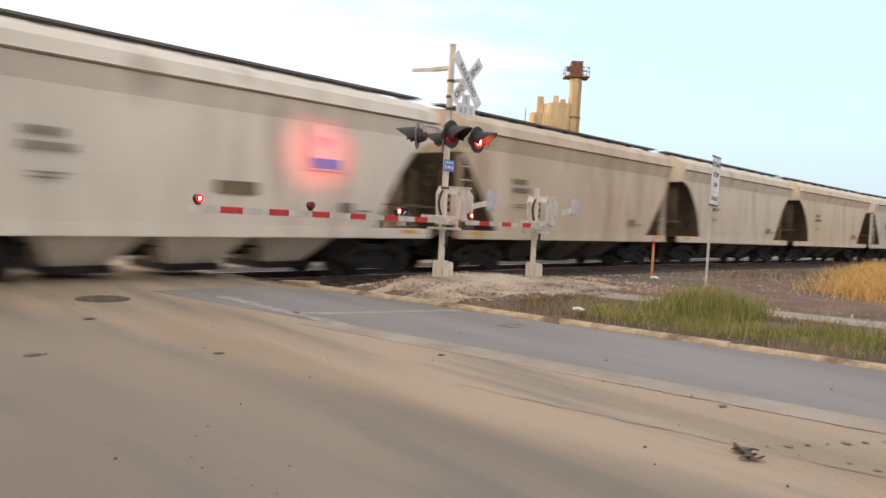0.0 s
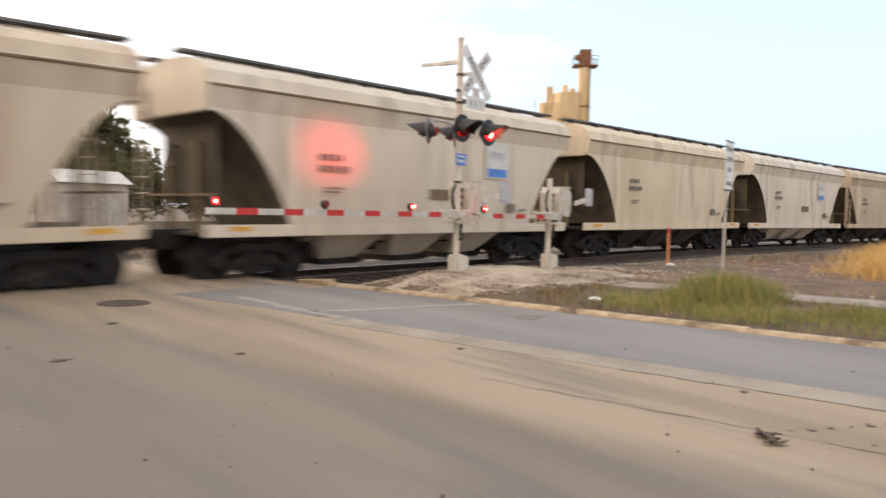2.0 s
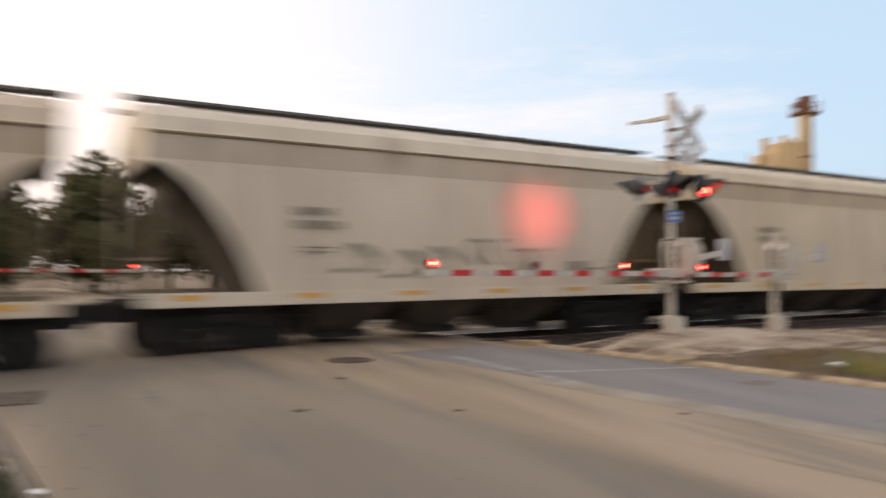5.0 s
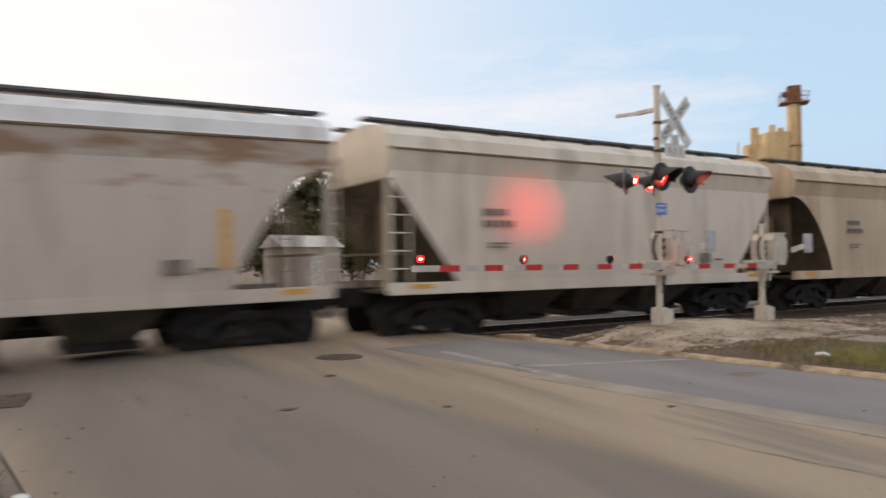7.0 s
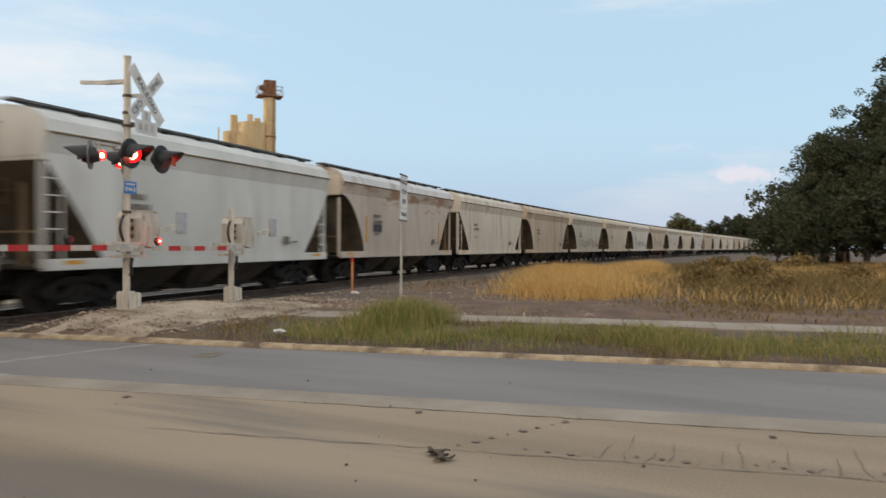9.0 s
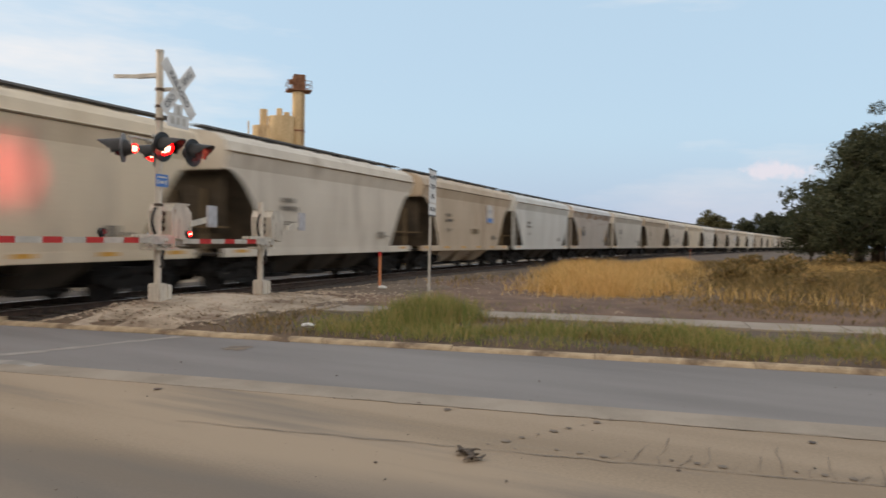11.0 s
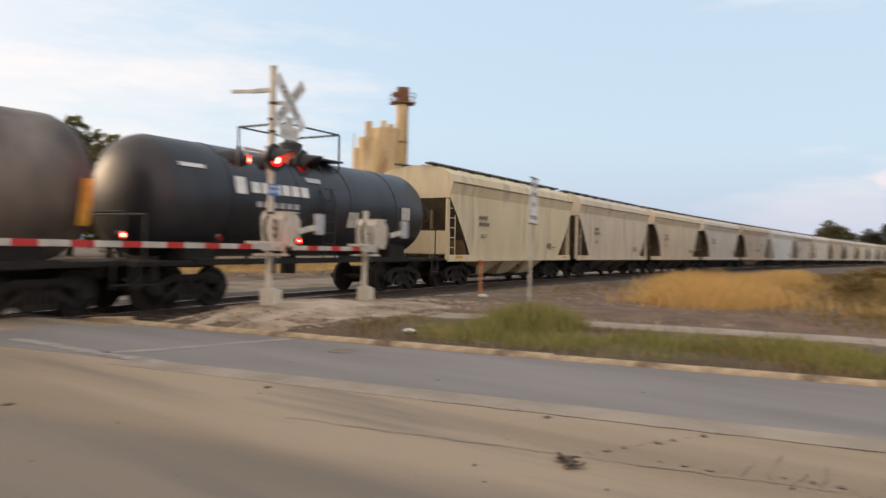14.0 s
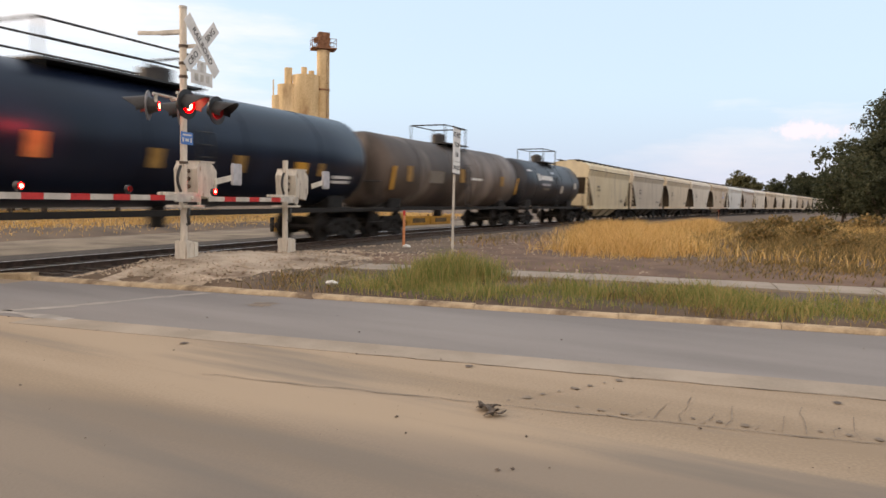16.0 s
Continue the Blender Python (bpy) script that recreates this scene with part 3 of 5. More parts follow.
tagged(sweep("yard_dirt", [(3.7, -0.4), (3.7, -0.17), (5.4, -0.15), (8.6, -0.16), (8.9, -0.4)], -60, 60, 1.5, 0.0, M_yard), "tan dusty dirt strip beyond the rails", "dirt", kind="structure")


def crossing_panels():
    root = tagged(new("crossing_surface"), "dark timber and rubber road panels between the rails", "level crossing", kind="structure")
    for off, w in ((-1.42, 1.1), (0.0, 1.26), (1.42, 1.1)):
        for i in range(5):
            s = -2.2 + 2.05 * i
            ob = part("panel", bm_box(0, 0, -0.075, 2.03, w, 0.13, bevel=0.015), M_sealer if off else M_asphalt, root)
            ob.matrix_basis = Matrix.Translation(on_track(s, off, 0.0)) @ pose(0, 0, 0, 0, 0, 7.4)


crossing_panels()

# ---- freight cars (local x ahead along the track, z up from the rail) ----
WHEELS = []          # (wheelset, car index) to be turned


def wheel_mesh():
    bm = bmesh.new()
    for y in (-0.75, 0.75):
        sgn = 1 if y > 0 else -1
        rings = []
        for yy, r in ((y - 0.065 * sgn, 0.485), (y - 0.04 * sgn, 0.49), (y - 0.03 * sgn, 0.462), (y + 0.065 * sgn, 0.457), (y + 0.065 * sgn, 0.40), (y + 0.02 * sgn, 0.36), (y + 0.03 * sgn, 0.15), (y + 0.09 * sgn, 0.13), (y + 0.09 * sgn, 0.02)):
            rings.append([(r * math.cos(a * math.pi / 12), yy, r * math.sin(a * math.pi / 12)) for a in range(24)])
        tmp = lofted(rings)
        me = bpy.data.meshes.new("tmp")
        tmp.to_mesh(me)
        tmp.free()
        bm.from_mesh(me)
        bpy.data.meshes.remove(me)
    rod(bm, (0, -1.02, 0), (0, 1.02, 0), 0.085, 10)
    for k in range(3):      # cap bolts, so that the turning shows
        for y in (-1.03, 1.03):
            box(bm, 0.05 * math.cos(k * 2.094), y, 0.05 * math.sin(k * 2.094), 0.03, 0.02, 0.03)
    return mesh_of(bm, "wheelset")


def side_frame_mesh():
    """A cast bogie side: top chord, sloping arms, spring window, journal boxes."""
    bm = bmesh.new()
    box(bm, 0, 0, 0.70, 1.15, 0.13, 0.13, bevel=0.02)
    for sx in (-1, 1):
        box(bm, sx * 0.80, 0, 0.57, 0.68, 0.12, 0.15, m=Matrix.Translation((sx * 0.80, 0, 0.57)) @ pose(0, 0, 0, 0, 22 * sx, 0) @ Matrix.Translation((-sx * 0.80, 0, -0.57)))
        box(bm, sx * 0.88, -0.02, 0.46, 0.30, 0.2, 0.26, bevel=0.03)
        box(bm, sx * 0.50, 0, 0.38, 0.55, 0.12, 0.12, m=Matrix.Translation((sx * 0.5, 0, 0.38)) @ pose(0, 0, 0, 0, 32 * sx, 0) @ Matrix.Translation((-sx * 0.5, 0, -0.38)))
        box(bm, sx * 0.33, 0, 0.48, 0.09, 0.13, 0.42)
    box(bm, 0, 0, 0.25, 0.72, 0.14, 0.12, bevel=0.02)
    for x in (-0.2, -0.07, 0.07, 0.2):
        rod(bm, (x, 0, 0.31), (x, 0, 0.55), 0.06, 8)
    return mesh_of(bm, "side_frame")


ME_WHEEL, ME_FRAME = wheel_mesh(), side_frame_mesh()
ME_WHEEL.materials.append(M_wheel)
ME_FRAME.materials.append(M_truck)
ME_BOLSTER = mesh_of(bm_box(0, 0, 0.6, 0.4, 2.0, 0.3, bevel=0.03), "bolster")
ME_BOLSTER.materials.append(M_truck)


def bogie(car, x):
    t = new("bogie", ME_BOLSTER)
    t.parent = car
    t.location = (x, 0, 0)
    for y in (-1.0, 1.0):
        f = part("side_frame", ME_FRAME, M_truck, t)
        f.location = (0, y, 0)
    for dx in (-0.885, 0.885):
        w = part("wheelset", ME_WHEEL, M_wheel, t)
        w.location = (dx, 0, 0.457)
        WHEELS.append(w)
    return t


def coupler(car, x, sgn):
    bm = bmesh.new()
    box(bm, x + sgn * 0.2, 0, 0.86, 0.6, 0.16, 0.2, bevel=0.02)
    box(bm, x + sgn * 0.45, 0.04, 0.86, 0.26, 0.3, 0.28, bevel=0.05)
    rod(bm, (x + sgn * 0.1, 0.35, 0.8), (x + sgn * 0.5, 0.2, 0.45), 0.03, 8)
    part("coupler", bm, M_truck, car)


def ladder(car, x, y, z0, z1, w, along, material):
    bm = bmesh.new()
    dx, dy = (w / 2, 0) if along else (0, w / 2)
    for s in (-1, 1):
        rod(bm, (x + s * dx, y + s * dy, z0), (x + s * dx, y + s * dy, z1), 0.022, 6)
    k = int((z1 - z0) / 0.36)
    for i in range(k + 1):
        z = z0 + 0.1 + i * (z1 - z0 - 0.2) / k
        rod(bm, (x - dx, y - dy, z), (x + dx, y + dy, z), 0.016, 6)
    part("ladder", bm, material, car)


HALF = 5.94
ME_CLAMP = mesh_of(bm_box(0, 0, 0, 0.07, 0.72, 0.06), "hatch_clamp")


def hopper_section(x, bottom, w):
    """A ring round the body at x: bottom edge, side, band leaning out under the roof, rounded roof."""
    pts = []
    top, band = 3.79, 3.36
    for k in range(6):
        q = k / 5
        z = bottom + (band - bottom) * q if k < 5 or bottom < band else bottom
        pts.append((x, -(w + 0.05 * math.sin(math.pi * min(1, max(0, (z - 1.1) / 2.5)))), z))
    pts.append((x, -(w + 0.125), top - 0.03))
    pts.append((x, -(w + 0.13), top))
    roof = []
    for k in range(11):
        a = math.pi * k / 10
        roof.append((x, -(w + 0.10) * math.cos(a), top + 0.04 + 0.59 * math.sin(a) ** 0.8))
    return pts + roof + [(px, -py, pz) for px, py, pz in reversed(pts)]


def hopper_meshes(style):
    """style: rounded or straight cut-away at the ends."""
    w = 1.50
    xs, bots = [], []
    inner = 4.05 if style == "round" else 4.35
    span = HALF - inner
    for i in range(-14, 15):
        if abs(i) <= 4:
            x = inner * i / 4 * 0.999
            b = 1.12
        else:
            k = (abs(i) - 4) / 10
            x = math.copysign(inner + span * k, i)
            b = 1.12 + (2.2 * math.sin(k * math.pi / 2) ** 0.85 if style == "round" else 2.1 * k)
        xs.append(x)
        bots.append(b)
    body = mesh_of(lofted([hopper_section(x, b, w) for x, b in zip(xs, bots)]), "hull", False)
    # faces that look down take the second, darker colour, which holds their shade
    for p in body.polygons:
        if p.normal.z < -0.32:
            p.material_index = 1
        elif p.center.z > 3.8:
            p.material_index = 2
    bays = []
    for cx in (-2.15, 0.0, 2.15):
        secs = []
        for z, lx, ly in ((1.13, 1.06, 1.44), (0.66, 0.72, 0.95), (0.36, 0.50, 0.62), (0.28, 0.50, 0.62)):
            secs.append([(cx - lx, -ly, z), (cx + lx, -ly, z), (cx + lx, ly, z), (cx - lx, ly, z)])
        bays.append(mesh_of(lofted(secs), "discharge_bay"))
    return body, bays


HOPPER = {s: hopper_meshes(s) for s in ("round", "straight")}
BAR = {}


def bar(parent, name, x, z, w, h, material, y=-1.595, label=""):
    key = (round(w, 2), round(h, 2), material.name)
    if key not in BAR:
        BAR[key] = mesh_of(bm_box(0, 0, 0, w, 0.008, h), name)
        BAR[key].materials.append(material)
    ob = part(name, BAR[key], material, parent, label)
    ob.location = (x, y, z)
    return ob


def hopper_car(style, paint, label, rnd, marks=0, amber=False, grime_end=False):
    car = thing("hopper_car", label, "hopper car", "freight train")
    body, bays = HOPPER[style]
    skin = body.copy()
    skin.materials.append(paint)
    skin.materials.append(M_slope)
    skin.materials.append(P_ROOF if paint == P_RUSTY else paint)
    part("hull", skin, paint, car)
    for b in bays:
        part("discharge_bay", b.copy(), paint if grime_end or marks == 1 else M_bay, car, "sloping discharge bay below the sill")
        x = sum(v.co.x for v in b.vertices) / len(b.vertices)
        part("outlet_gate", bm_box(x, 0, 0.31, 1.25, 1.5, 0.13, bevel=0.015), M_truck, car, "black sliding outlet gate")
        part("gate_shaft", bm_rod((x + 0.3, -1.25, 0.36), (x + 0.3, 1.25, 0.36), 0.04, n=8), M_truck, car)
    # side sills and the eave rail
    for y in (-1, 1):
        part("side_sill", bm_box(0, y * 1.47, 1.06, 2 * HALF, 0.10, 0.24, bevel=0.015), paint, car)
        # the rail's brown draws the thin shadow line under the roof edge
        part("eave_rail", bm_box(0, y * 1.625, 3.775, 2 * HALF, 0.05, 0.05, bevel=0.01), M_grime_shade, car, "dirty top rail below the roof")
    # end frames
    for sx in (-1, 1):
        part("end_sheet", bm_box(sx * (HALF - 0.03), 0, 3.68, 0.08, 2.9, 0.78, bevel=0.02), P_CREAM if (grime_end and sx < 0) else PAINTS[0] if paint == P_RUSTY else paint, car)
        for y in (-1.38, 1.38) if style == "straight" or paint == P_RUSTY else ():
            part("corner_post", bm_box(sx * (HALF - 0.05), y, 2.1, 0.09, 0.1, 2.2, bevel=0.01), paint, car)
        part("end_platform", bm_box(sx * (HALF - 0.55), 0, 1.0, 1.1, 2.7, 0.06), M_truck, car)
        if grime_end:
            part("slope_plate", bm_box(sx * (HALF - 0.97), 0, 2.1, 0.05, 2.85, 2.2, m=Matrix.Translation((sx * (HALF - 0.97), 0, 2.1)) @ pose(0, 0, 0, 0, sx * 27, 0) @ Matrix.Translation((-sx * (HALF - 0.97), 0, -2.1))), M_grime_shade, car, "dusty inner slope sheet")
        bm = bmesh.new()
        for y in (-0.55, 0.55):
            box(bm, sx * (HALF - 0.35), y, 1.9, 0.1, 0.12, 1.8)
        box(bm, sx * (HALF - 0.3), 0, 1.75, 0.06, 2.7, 0.05)
        part("end_brace", bm, M_grime_shade, car)
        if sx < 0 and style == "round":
            # added plate that paints the shaded wagon end dark
            part("end_shade_plate", bm_box(sx * (HALF - 0.42), -0.1, 2.45, 0.05, 2.1, 1.75, bevel=0.01), M_slope, car, "sooty steel plate between the end posts")
        bm = bmesh.new()
        box(bm, sx * (HALF + 0.05), 0, 0.86, 0.8, 0.5, 0.4, bevel=0.03)
        part("draft_sill", bm, M_truck, car)
        coupler(car, sx * (HALF + 0.1), sx)
        if style == "straight":
            ladder(car, sx * (HALF - 0.26), -1.47, 1.0, 4.0, 0.42, True, paint)
        ladder(car, sx * (HALF + 0.03), 1.0, 1.0, 3.9, 0.42, False, paint)
    if grime_end:
        part("end_panel", bm_box(-HALF + 0.22, 0, 1.62, 0.05, 2.8, 0.85, bevel=0.01), P_CREAM, car, "cream lower end panel")
    bm = bmesh.new()
    rim = [Vector((-HALF - 0.05, -0.4 + 0.27 * math.cos(k * math.pi / 8), 2.6 + 0.27 * math.sin(k * math.pi / 8))) for k in range(16)]
    for k in range(16):
        rod(bm, rim[k], rim[(k + 1) % 16], 0.018, 6)
        if k % 4 == 0:
            rod(bm, rim[k], (-HALF - 0.03, -0.4, 2.6), 0.014, 6)
    part("brake_wheel", bm, M_slope, car, "dark spoked brake wheel")
    # roof: walkways on legs, hatch cover run
    for y in (-0.66, 0.66):
        bm = bmesh.new()
        box(bm, 0, y, 4.475, 2 * HALF + 0.3, 0.32, 0.05)
        for i in range(9):
            box(bm, -5.6 + 1.4 * i, y, 4.39, 0.06, 0.26, 0.13)
        part("roof_walkway", bm, M_roofwalk, car, "dark steel roof walkway")
    part("hatch_cover", bm_box(0, 0, 4.45, 2 * HALF - 1.4, 0.6, 0.10, bevel=0.03), paint, car)
    for i in range(10):
        part("hatch_clamp", ME_CLAMP, M_roofwalk, car).location = (-4.95 + 1.1 * i, 0, 4.52)
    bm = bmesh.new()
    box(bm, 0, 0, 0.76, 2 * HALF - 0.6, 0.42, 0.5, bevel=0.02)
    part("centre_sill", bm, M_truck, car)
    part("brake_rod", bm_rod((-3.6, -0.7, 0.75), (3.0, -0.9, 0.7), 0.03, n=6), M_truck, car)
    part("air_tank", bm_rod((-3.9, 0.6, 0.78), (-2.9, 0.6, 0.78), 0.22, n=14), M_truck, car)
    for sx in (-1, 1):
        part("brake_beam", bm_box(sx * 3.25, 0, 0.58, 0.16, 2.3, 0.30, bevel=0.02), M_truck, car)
    for x in (-4.55, 4.55):
        bogie(car, x)
    # writing on the near side, too small to read
    x0 = -HALF + 2.6 if style == "round" else -HALF + 2.2
    for dz, k, n in ((2.60, 0.17, 4), (2.36, 0.17, 5)):
        for i in range(n):
            bar(car, "marking_bar", x0 + k * i + rnd.uniform(-0.01, 0.01), dz, 0.11, 0.14, M_stencil)
    bar(car, "marking_bar", x0 + 0.35, 1.95, 0.55, 0.03, M_stencil)
    bar(car, "marking_bar", x0 + 0.30, 1.87, 0.45, 0.03, M_stencil)
    bar(car, "marking_bar", HALF - 2.8, 1.6, 0.36, 0.24, M_stencil)
    bar(car, "marking_bar", HALF - 2.3, 1.55, 0.3, 0.05, M_stencil)
    if marks == 1:
        bar(car, "placard", 2.5, 2.85, 0.95, 0.95, M_placard, label="faded white and blue square placard")
        bar(car, "placard", 2.5, 2.52, 0.8, 0.22, M_blue, y=-1.60)
        bar(car, "marking_bar", 2.5, 2.98, 0.6, 0.2, M_plate, y=-1.60)
        bar(car, "stain_panel", 0.4, 1.9, 0.9, 0.25, M_grime_shade, y=-1.57)
    if paint == P_RUSTY:
        bar(car, "yellow_stripe", -HALF + 1.98, 2.05, 0.16, 1.0, M_yellow, y=-1.56, label="faded yellow vertical stripe")
        bar(car, "yellow_stripe", HALF - 1.98, 2.05, 0.16, 1.0, M_yellow, y=-1.56, label="faded yellow vertical stripe")
        bar(car, "number_panel", x0 + 0.35, 2.12, 0.8, 0.3, M_ink, y=-1.56, label="blackened number panel")
    if marks == 2:
        scribble(car, rnd)
    for i in range(6):
        if amber or i in (0, 5):
            bar(car, "reflector", -5.2 + 2.08 * i, 1.10, 0.5, 0.09, M_yellow, y=-1.525)
    return car


def scribble(car, rnd):
    """Faded looping strokes sprayed low on the side."""
    for g in range(5):
        cx, cz, k = -2.2 + 0.95 * g + rnd.uniform(-0.2, 0.2), 1.75 + rnd.uniform(-0.1, 0.2), rnd.uniform(1, 3)
        bm = bmesh.new()
        prev = None
        for i in range(26):
            q = i / 25 * 6.283
            x, z = cx + 0.34 * math.sin(q + k) + 0.1 * math.sin(3 * q), cz + 0.26 * math.sin(2 * q * 0.75 + k)
            w = 0.035 + 0.015 * math.sin(5 * q)
            y = -1.5 - 0.07 * math.sin(math.pi * min(1, max(0, (z - 1.1) / 2.9))) - 0.006
            cur = [bm.verts.new((x - w, y, z - w)), bm.verts.new((x + w, y, z + w))]
            if prev:
                bm.faces.new((prev[0], prev[1], cur[1], cur[0]))
            prev = cur
        part("graffiti_stroke", bm, M_stencil, car, "faded brown sprayed stroke")


LEN = 13.0


def tank_car(length, radius, centre, paint, label, dome, marks, rail=(-1.15, 1.15)):
    car = thing("tank_car", label, "tank car", "freight train")
    hl = length / 2 - 0.55
    rings = []
    prof = [(-hl, 0.02), (-hl + 0.03, 0.45), (-hl + 0.14, 0.75), (-hl + 0.33, 0.93), (-hl + 0.6, 1.0)]
    prof += [(-hl + 0.6 + (2 * hl - 1.2) * k / 8, 1.0) for k in range(1, 8)] + [(-x, r) for x, r in reversed(prof)]
    for x, r in prof:
        rings.append([(x, r * radius * math.cos(a * math.pi / 20), centre + r * radius * math.sin(a * math.pi / 20)) for a in range(40)])
    part("tank_shell", lofted(rings), paint, car, smooth=True)
    for k in (-0.62, -0.2, 0.2, 0.62):
        bm = bmesh.new()
        rod(bm, (k * hl - 0.035, 0, centre), (k * hl + 0.035, 0, centre), radius + 0.012, 48)
        part("jacket_band", bm, paint, car)
    for sx in (-1, 1):
        x = sx * (length / 2 - 2.1)
        part("saddle", bm_box(x, 0, 1.22, 1.0, 2.0, 0.6, bevel=0.04), M_truck, car)
        part("end_deck", bm_box(sx * (length / 2 - 0.9), 0, 1.02, 1.6, 2.7, 0.1, bevel=0.01), M_truck, car)
        part("draft_sill", bm_box(sx * (length / 2 - 0.9), 0, 0.86, 1.9, 0.5, 0.36, bevel=0.03), M_truck, car)
        coupler(car, sx * (length / 2 - 0.4), sx)
        bogie(car, sx * (length / 2 - 1.75))
        bm = bmesh.new()
        for y in (-1.4, 1.4):
            rod(bm, (sx * (length / 2 - 0.25), y, 1.05), (sx * (length / 2 - 0.25), y, 2.05), 0.025, 6)
        rod(bm, (sx * (length / 2 - 0.25), -1.4, 2.05), (sx * (length / 2 - 0.25), 1.4, 2.05), 0.025, 6)
        part("end_handrail", bm, M_black, car)
        ladder(car, sx * (length / 2 - 0.3), -1.42, 0.5, 1.2, 0.4, True, M_black)
    # dome, platform and rail on top
    top = centre + radius
    bm = bmesh.new()
    rod(bm, (0, 0, top - 0.1), (0, 0, top + 0.42), 0.42 if dome else 0.34, 24)
    rod(bm, (0, 0, top + 0.42), (0, 0, top + 0.52), 0.3, 16, 0.12)
    part("dome", bm, M_black, car, smooth=False)
    bm = bmesh.new()
    r0, r1 = rail
    for x in (r0, r1):
        for y in (-0.85, 0.85):
            rod(bm, (x, y, top - 0.25), (x, y, top + 0.78), 0.03, 6)
        rod(bm, (x, -0.85, top + 0.78), (x, 0.85, top + 0.78), 0.03, 6)
    for y in (-0.85, 0.85):
        for z in ((0.78, 0.4) if dome else (0.78,)):
            rod(bm, (r0, y, top + z), (r1, y, top + z), 0.026, 6)
    part("top_railing", bm, M_black, car, "black safety railing on the tank top")
    part("top_platform", bm_box((r0 + r1) / 2, 0, top - 0.02, r1 - r0 + 0.2, 1.9, 0.05), M_black, car)
    bm = bmesh.new()
    for x in (-0.25, 0.25):
        rod(bm, (x, -radius - 0.08, 1.1), (x, -radius - 0.08, centre + 0.2), 0.022, 6)
        rod(bm, (x, -radius - 0.08, centre + 0.2), (x, -radius * 0.62, top - 0.2), 0.022, 6)
    for i in range(7):
        z = 1.2 + 0.3 * i
        rod(bm, (-0.25, -radius - 0.08, z), (0.25, -radius - 0.08, z), 0.016, 6)
    part("ladder", bm, M_black, car)
    bm = bmesh.new()
    rod(bm, (0, 0, 0.65), (0, 0, centre - radius + 0.1), 0.22, 14)
    part("bottom_outlet", bm, M_truck, car)
    part("walkway_sill", bm_box(0, -1.35, 1.05, length - 3.2, 0.12, 0.14), M_truck, car)
    for x, z, w, h, m in marks:
        yy = -math.sqrt(max(radius ** 2 - (z - centre) ** 2, 0.01)) - 0.02
        lean = math.degrees(math.asin((z - centre) / radius))
        ob = part("marking_bar", bm_box(0, 0, 0, w, 0.012, h), m, car)
        ob.matrix_basis = pose(x, yy, z, -lean, 0, 0)
    return car


# place of the last wide gap along the track, by time
RUN = [(0.0, 11.8), (2.0, 43.2), (3.5, 66.55), (4.0, 74.15), (4.5, 82.1), (5.0, 90.1), (7.5, 128.4), (8.0, 136.5), (10.5, 174.9), (13.5, 220.9), (16.0, 257.8)]
TRAIN = []           # (car, metres by which its middle trails the first gap, half its bogie spacing)


def build_train():
    rnd = random.Random(4)
    for j in range(-13, 17):
        style = "straight" if j in (9, 11, 15, 16, 0, -3, -8) else "round"
        paint, label = PAINTS[(j * 7 + 3) % 4], "dusty beige covered hopper wagon with dark roof walkways"
        grime = False
        if j == 10:
            paint, label = P_RUSTY, "grey hopper wagon with brown rust runs under the eave"
        elif j == 11:
            paint, label = P_LIGHT, "clean light grey covered hopper wagon"
        elif j == 16:
            paint, label, grime = P_CREAM, "cream hopper wagon with a brown slope sheet at its end", True
        marks = 1 if j in (1, 3, 12) else 2 if j in (4, 5, 7) else 0
        car = hopper_car(style, paint, label, rnd, marks, amber=j in (6, 7, 12, 14), grime_end=grime)
        TRAIN.append((car, LEN * j - LEN / 2, 4.55))
    at = LEN * 16
    w, a = M_white, M_tape_amber
    c = tank_car(12.4, 1.38, 2.52, P_TANK1, "charcoal tank wagon with white lettering and black top railing", False,
                 [(-3.25, 2.86, 0.34, 0.42, w), *[(-2.75 + 0.36 * k, 2.84, 0.29, 0.27, w) for k in range(6)], *[(-2.65 + 0.27 * k, 2.44, 0.19, 0.14, M_plate) for k in range(6)], (-1.9, 2.18, 1.3, 0.1, M_stencil), (-0.45, 3.2, 0.6, 0.14, M_plate), (4.0, 2.5, 0.5, 0.4, M_steel_old), (1.2, 2.2, 0.5, 0.45, M_steel_old), (-4.6, 3.2, 0.7, 0.1, w)])
    TRAIN.append((c, at + 6.2, 4.45))
    at += 12.4
    c = tank_car(16.0, 1.46, 2.50, P_TANK2, "rust-brown tank wagon with pale streaks", False,
                 [(-6.9, 2.2, 0.22, 0.9, M_yellow), (6.9, 2.2, 0.22, 0.9, M_yellow), (-5.6, 2.4, 0.4, 0.6, a), (-0.5, 2.5, 0.5, 0.6, a), (-3.2, 2.35, 1.4, 0.5, M_stencil), (4.6, 2.4, 0.5, 0.5, a), (1.2, 2.4, 1.3, 0.1, w)])
    TRAIN.append((c, at + 8.0, 6.25))
    at += 16.0
    c = tank_car(18.2, 1.50, 2.66, P_TANK3, "glossy blue-black tank wagon with amber squares", True,
                 [(-4.5, 2.4, 0.45, 0.5, a), (-1.5, 2.3, 0.4, 0.45, a), (1.4, 2.3, 0.42, 0.45, a), (4.2, 2.3, 0.6, 0.36, M_yellow), (5.3, 2.3, 0.3, 0.4, a), (6.6, 2.1, 1.1, 0.1, w), (6.6, 1.95, 1.1, 0.1, w)], (-3.9, 0.6))
    TRAIN.append((c, at + 9.1, 7.35))


build_train()

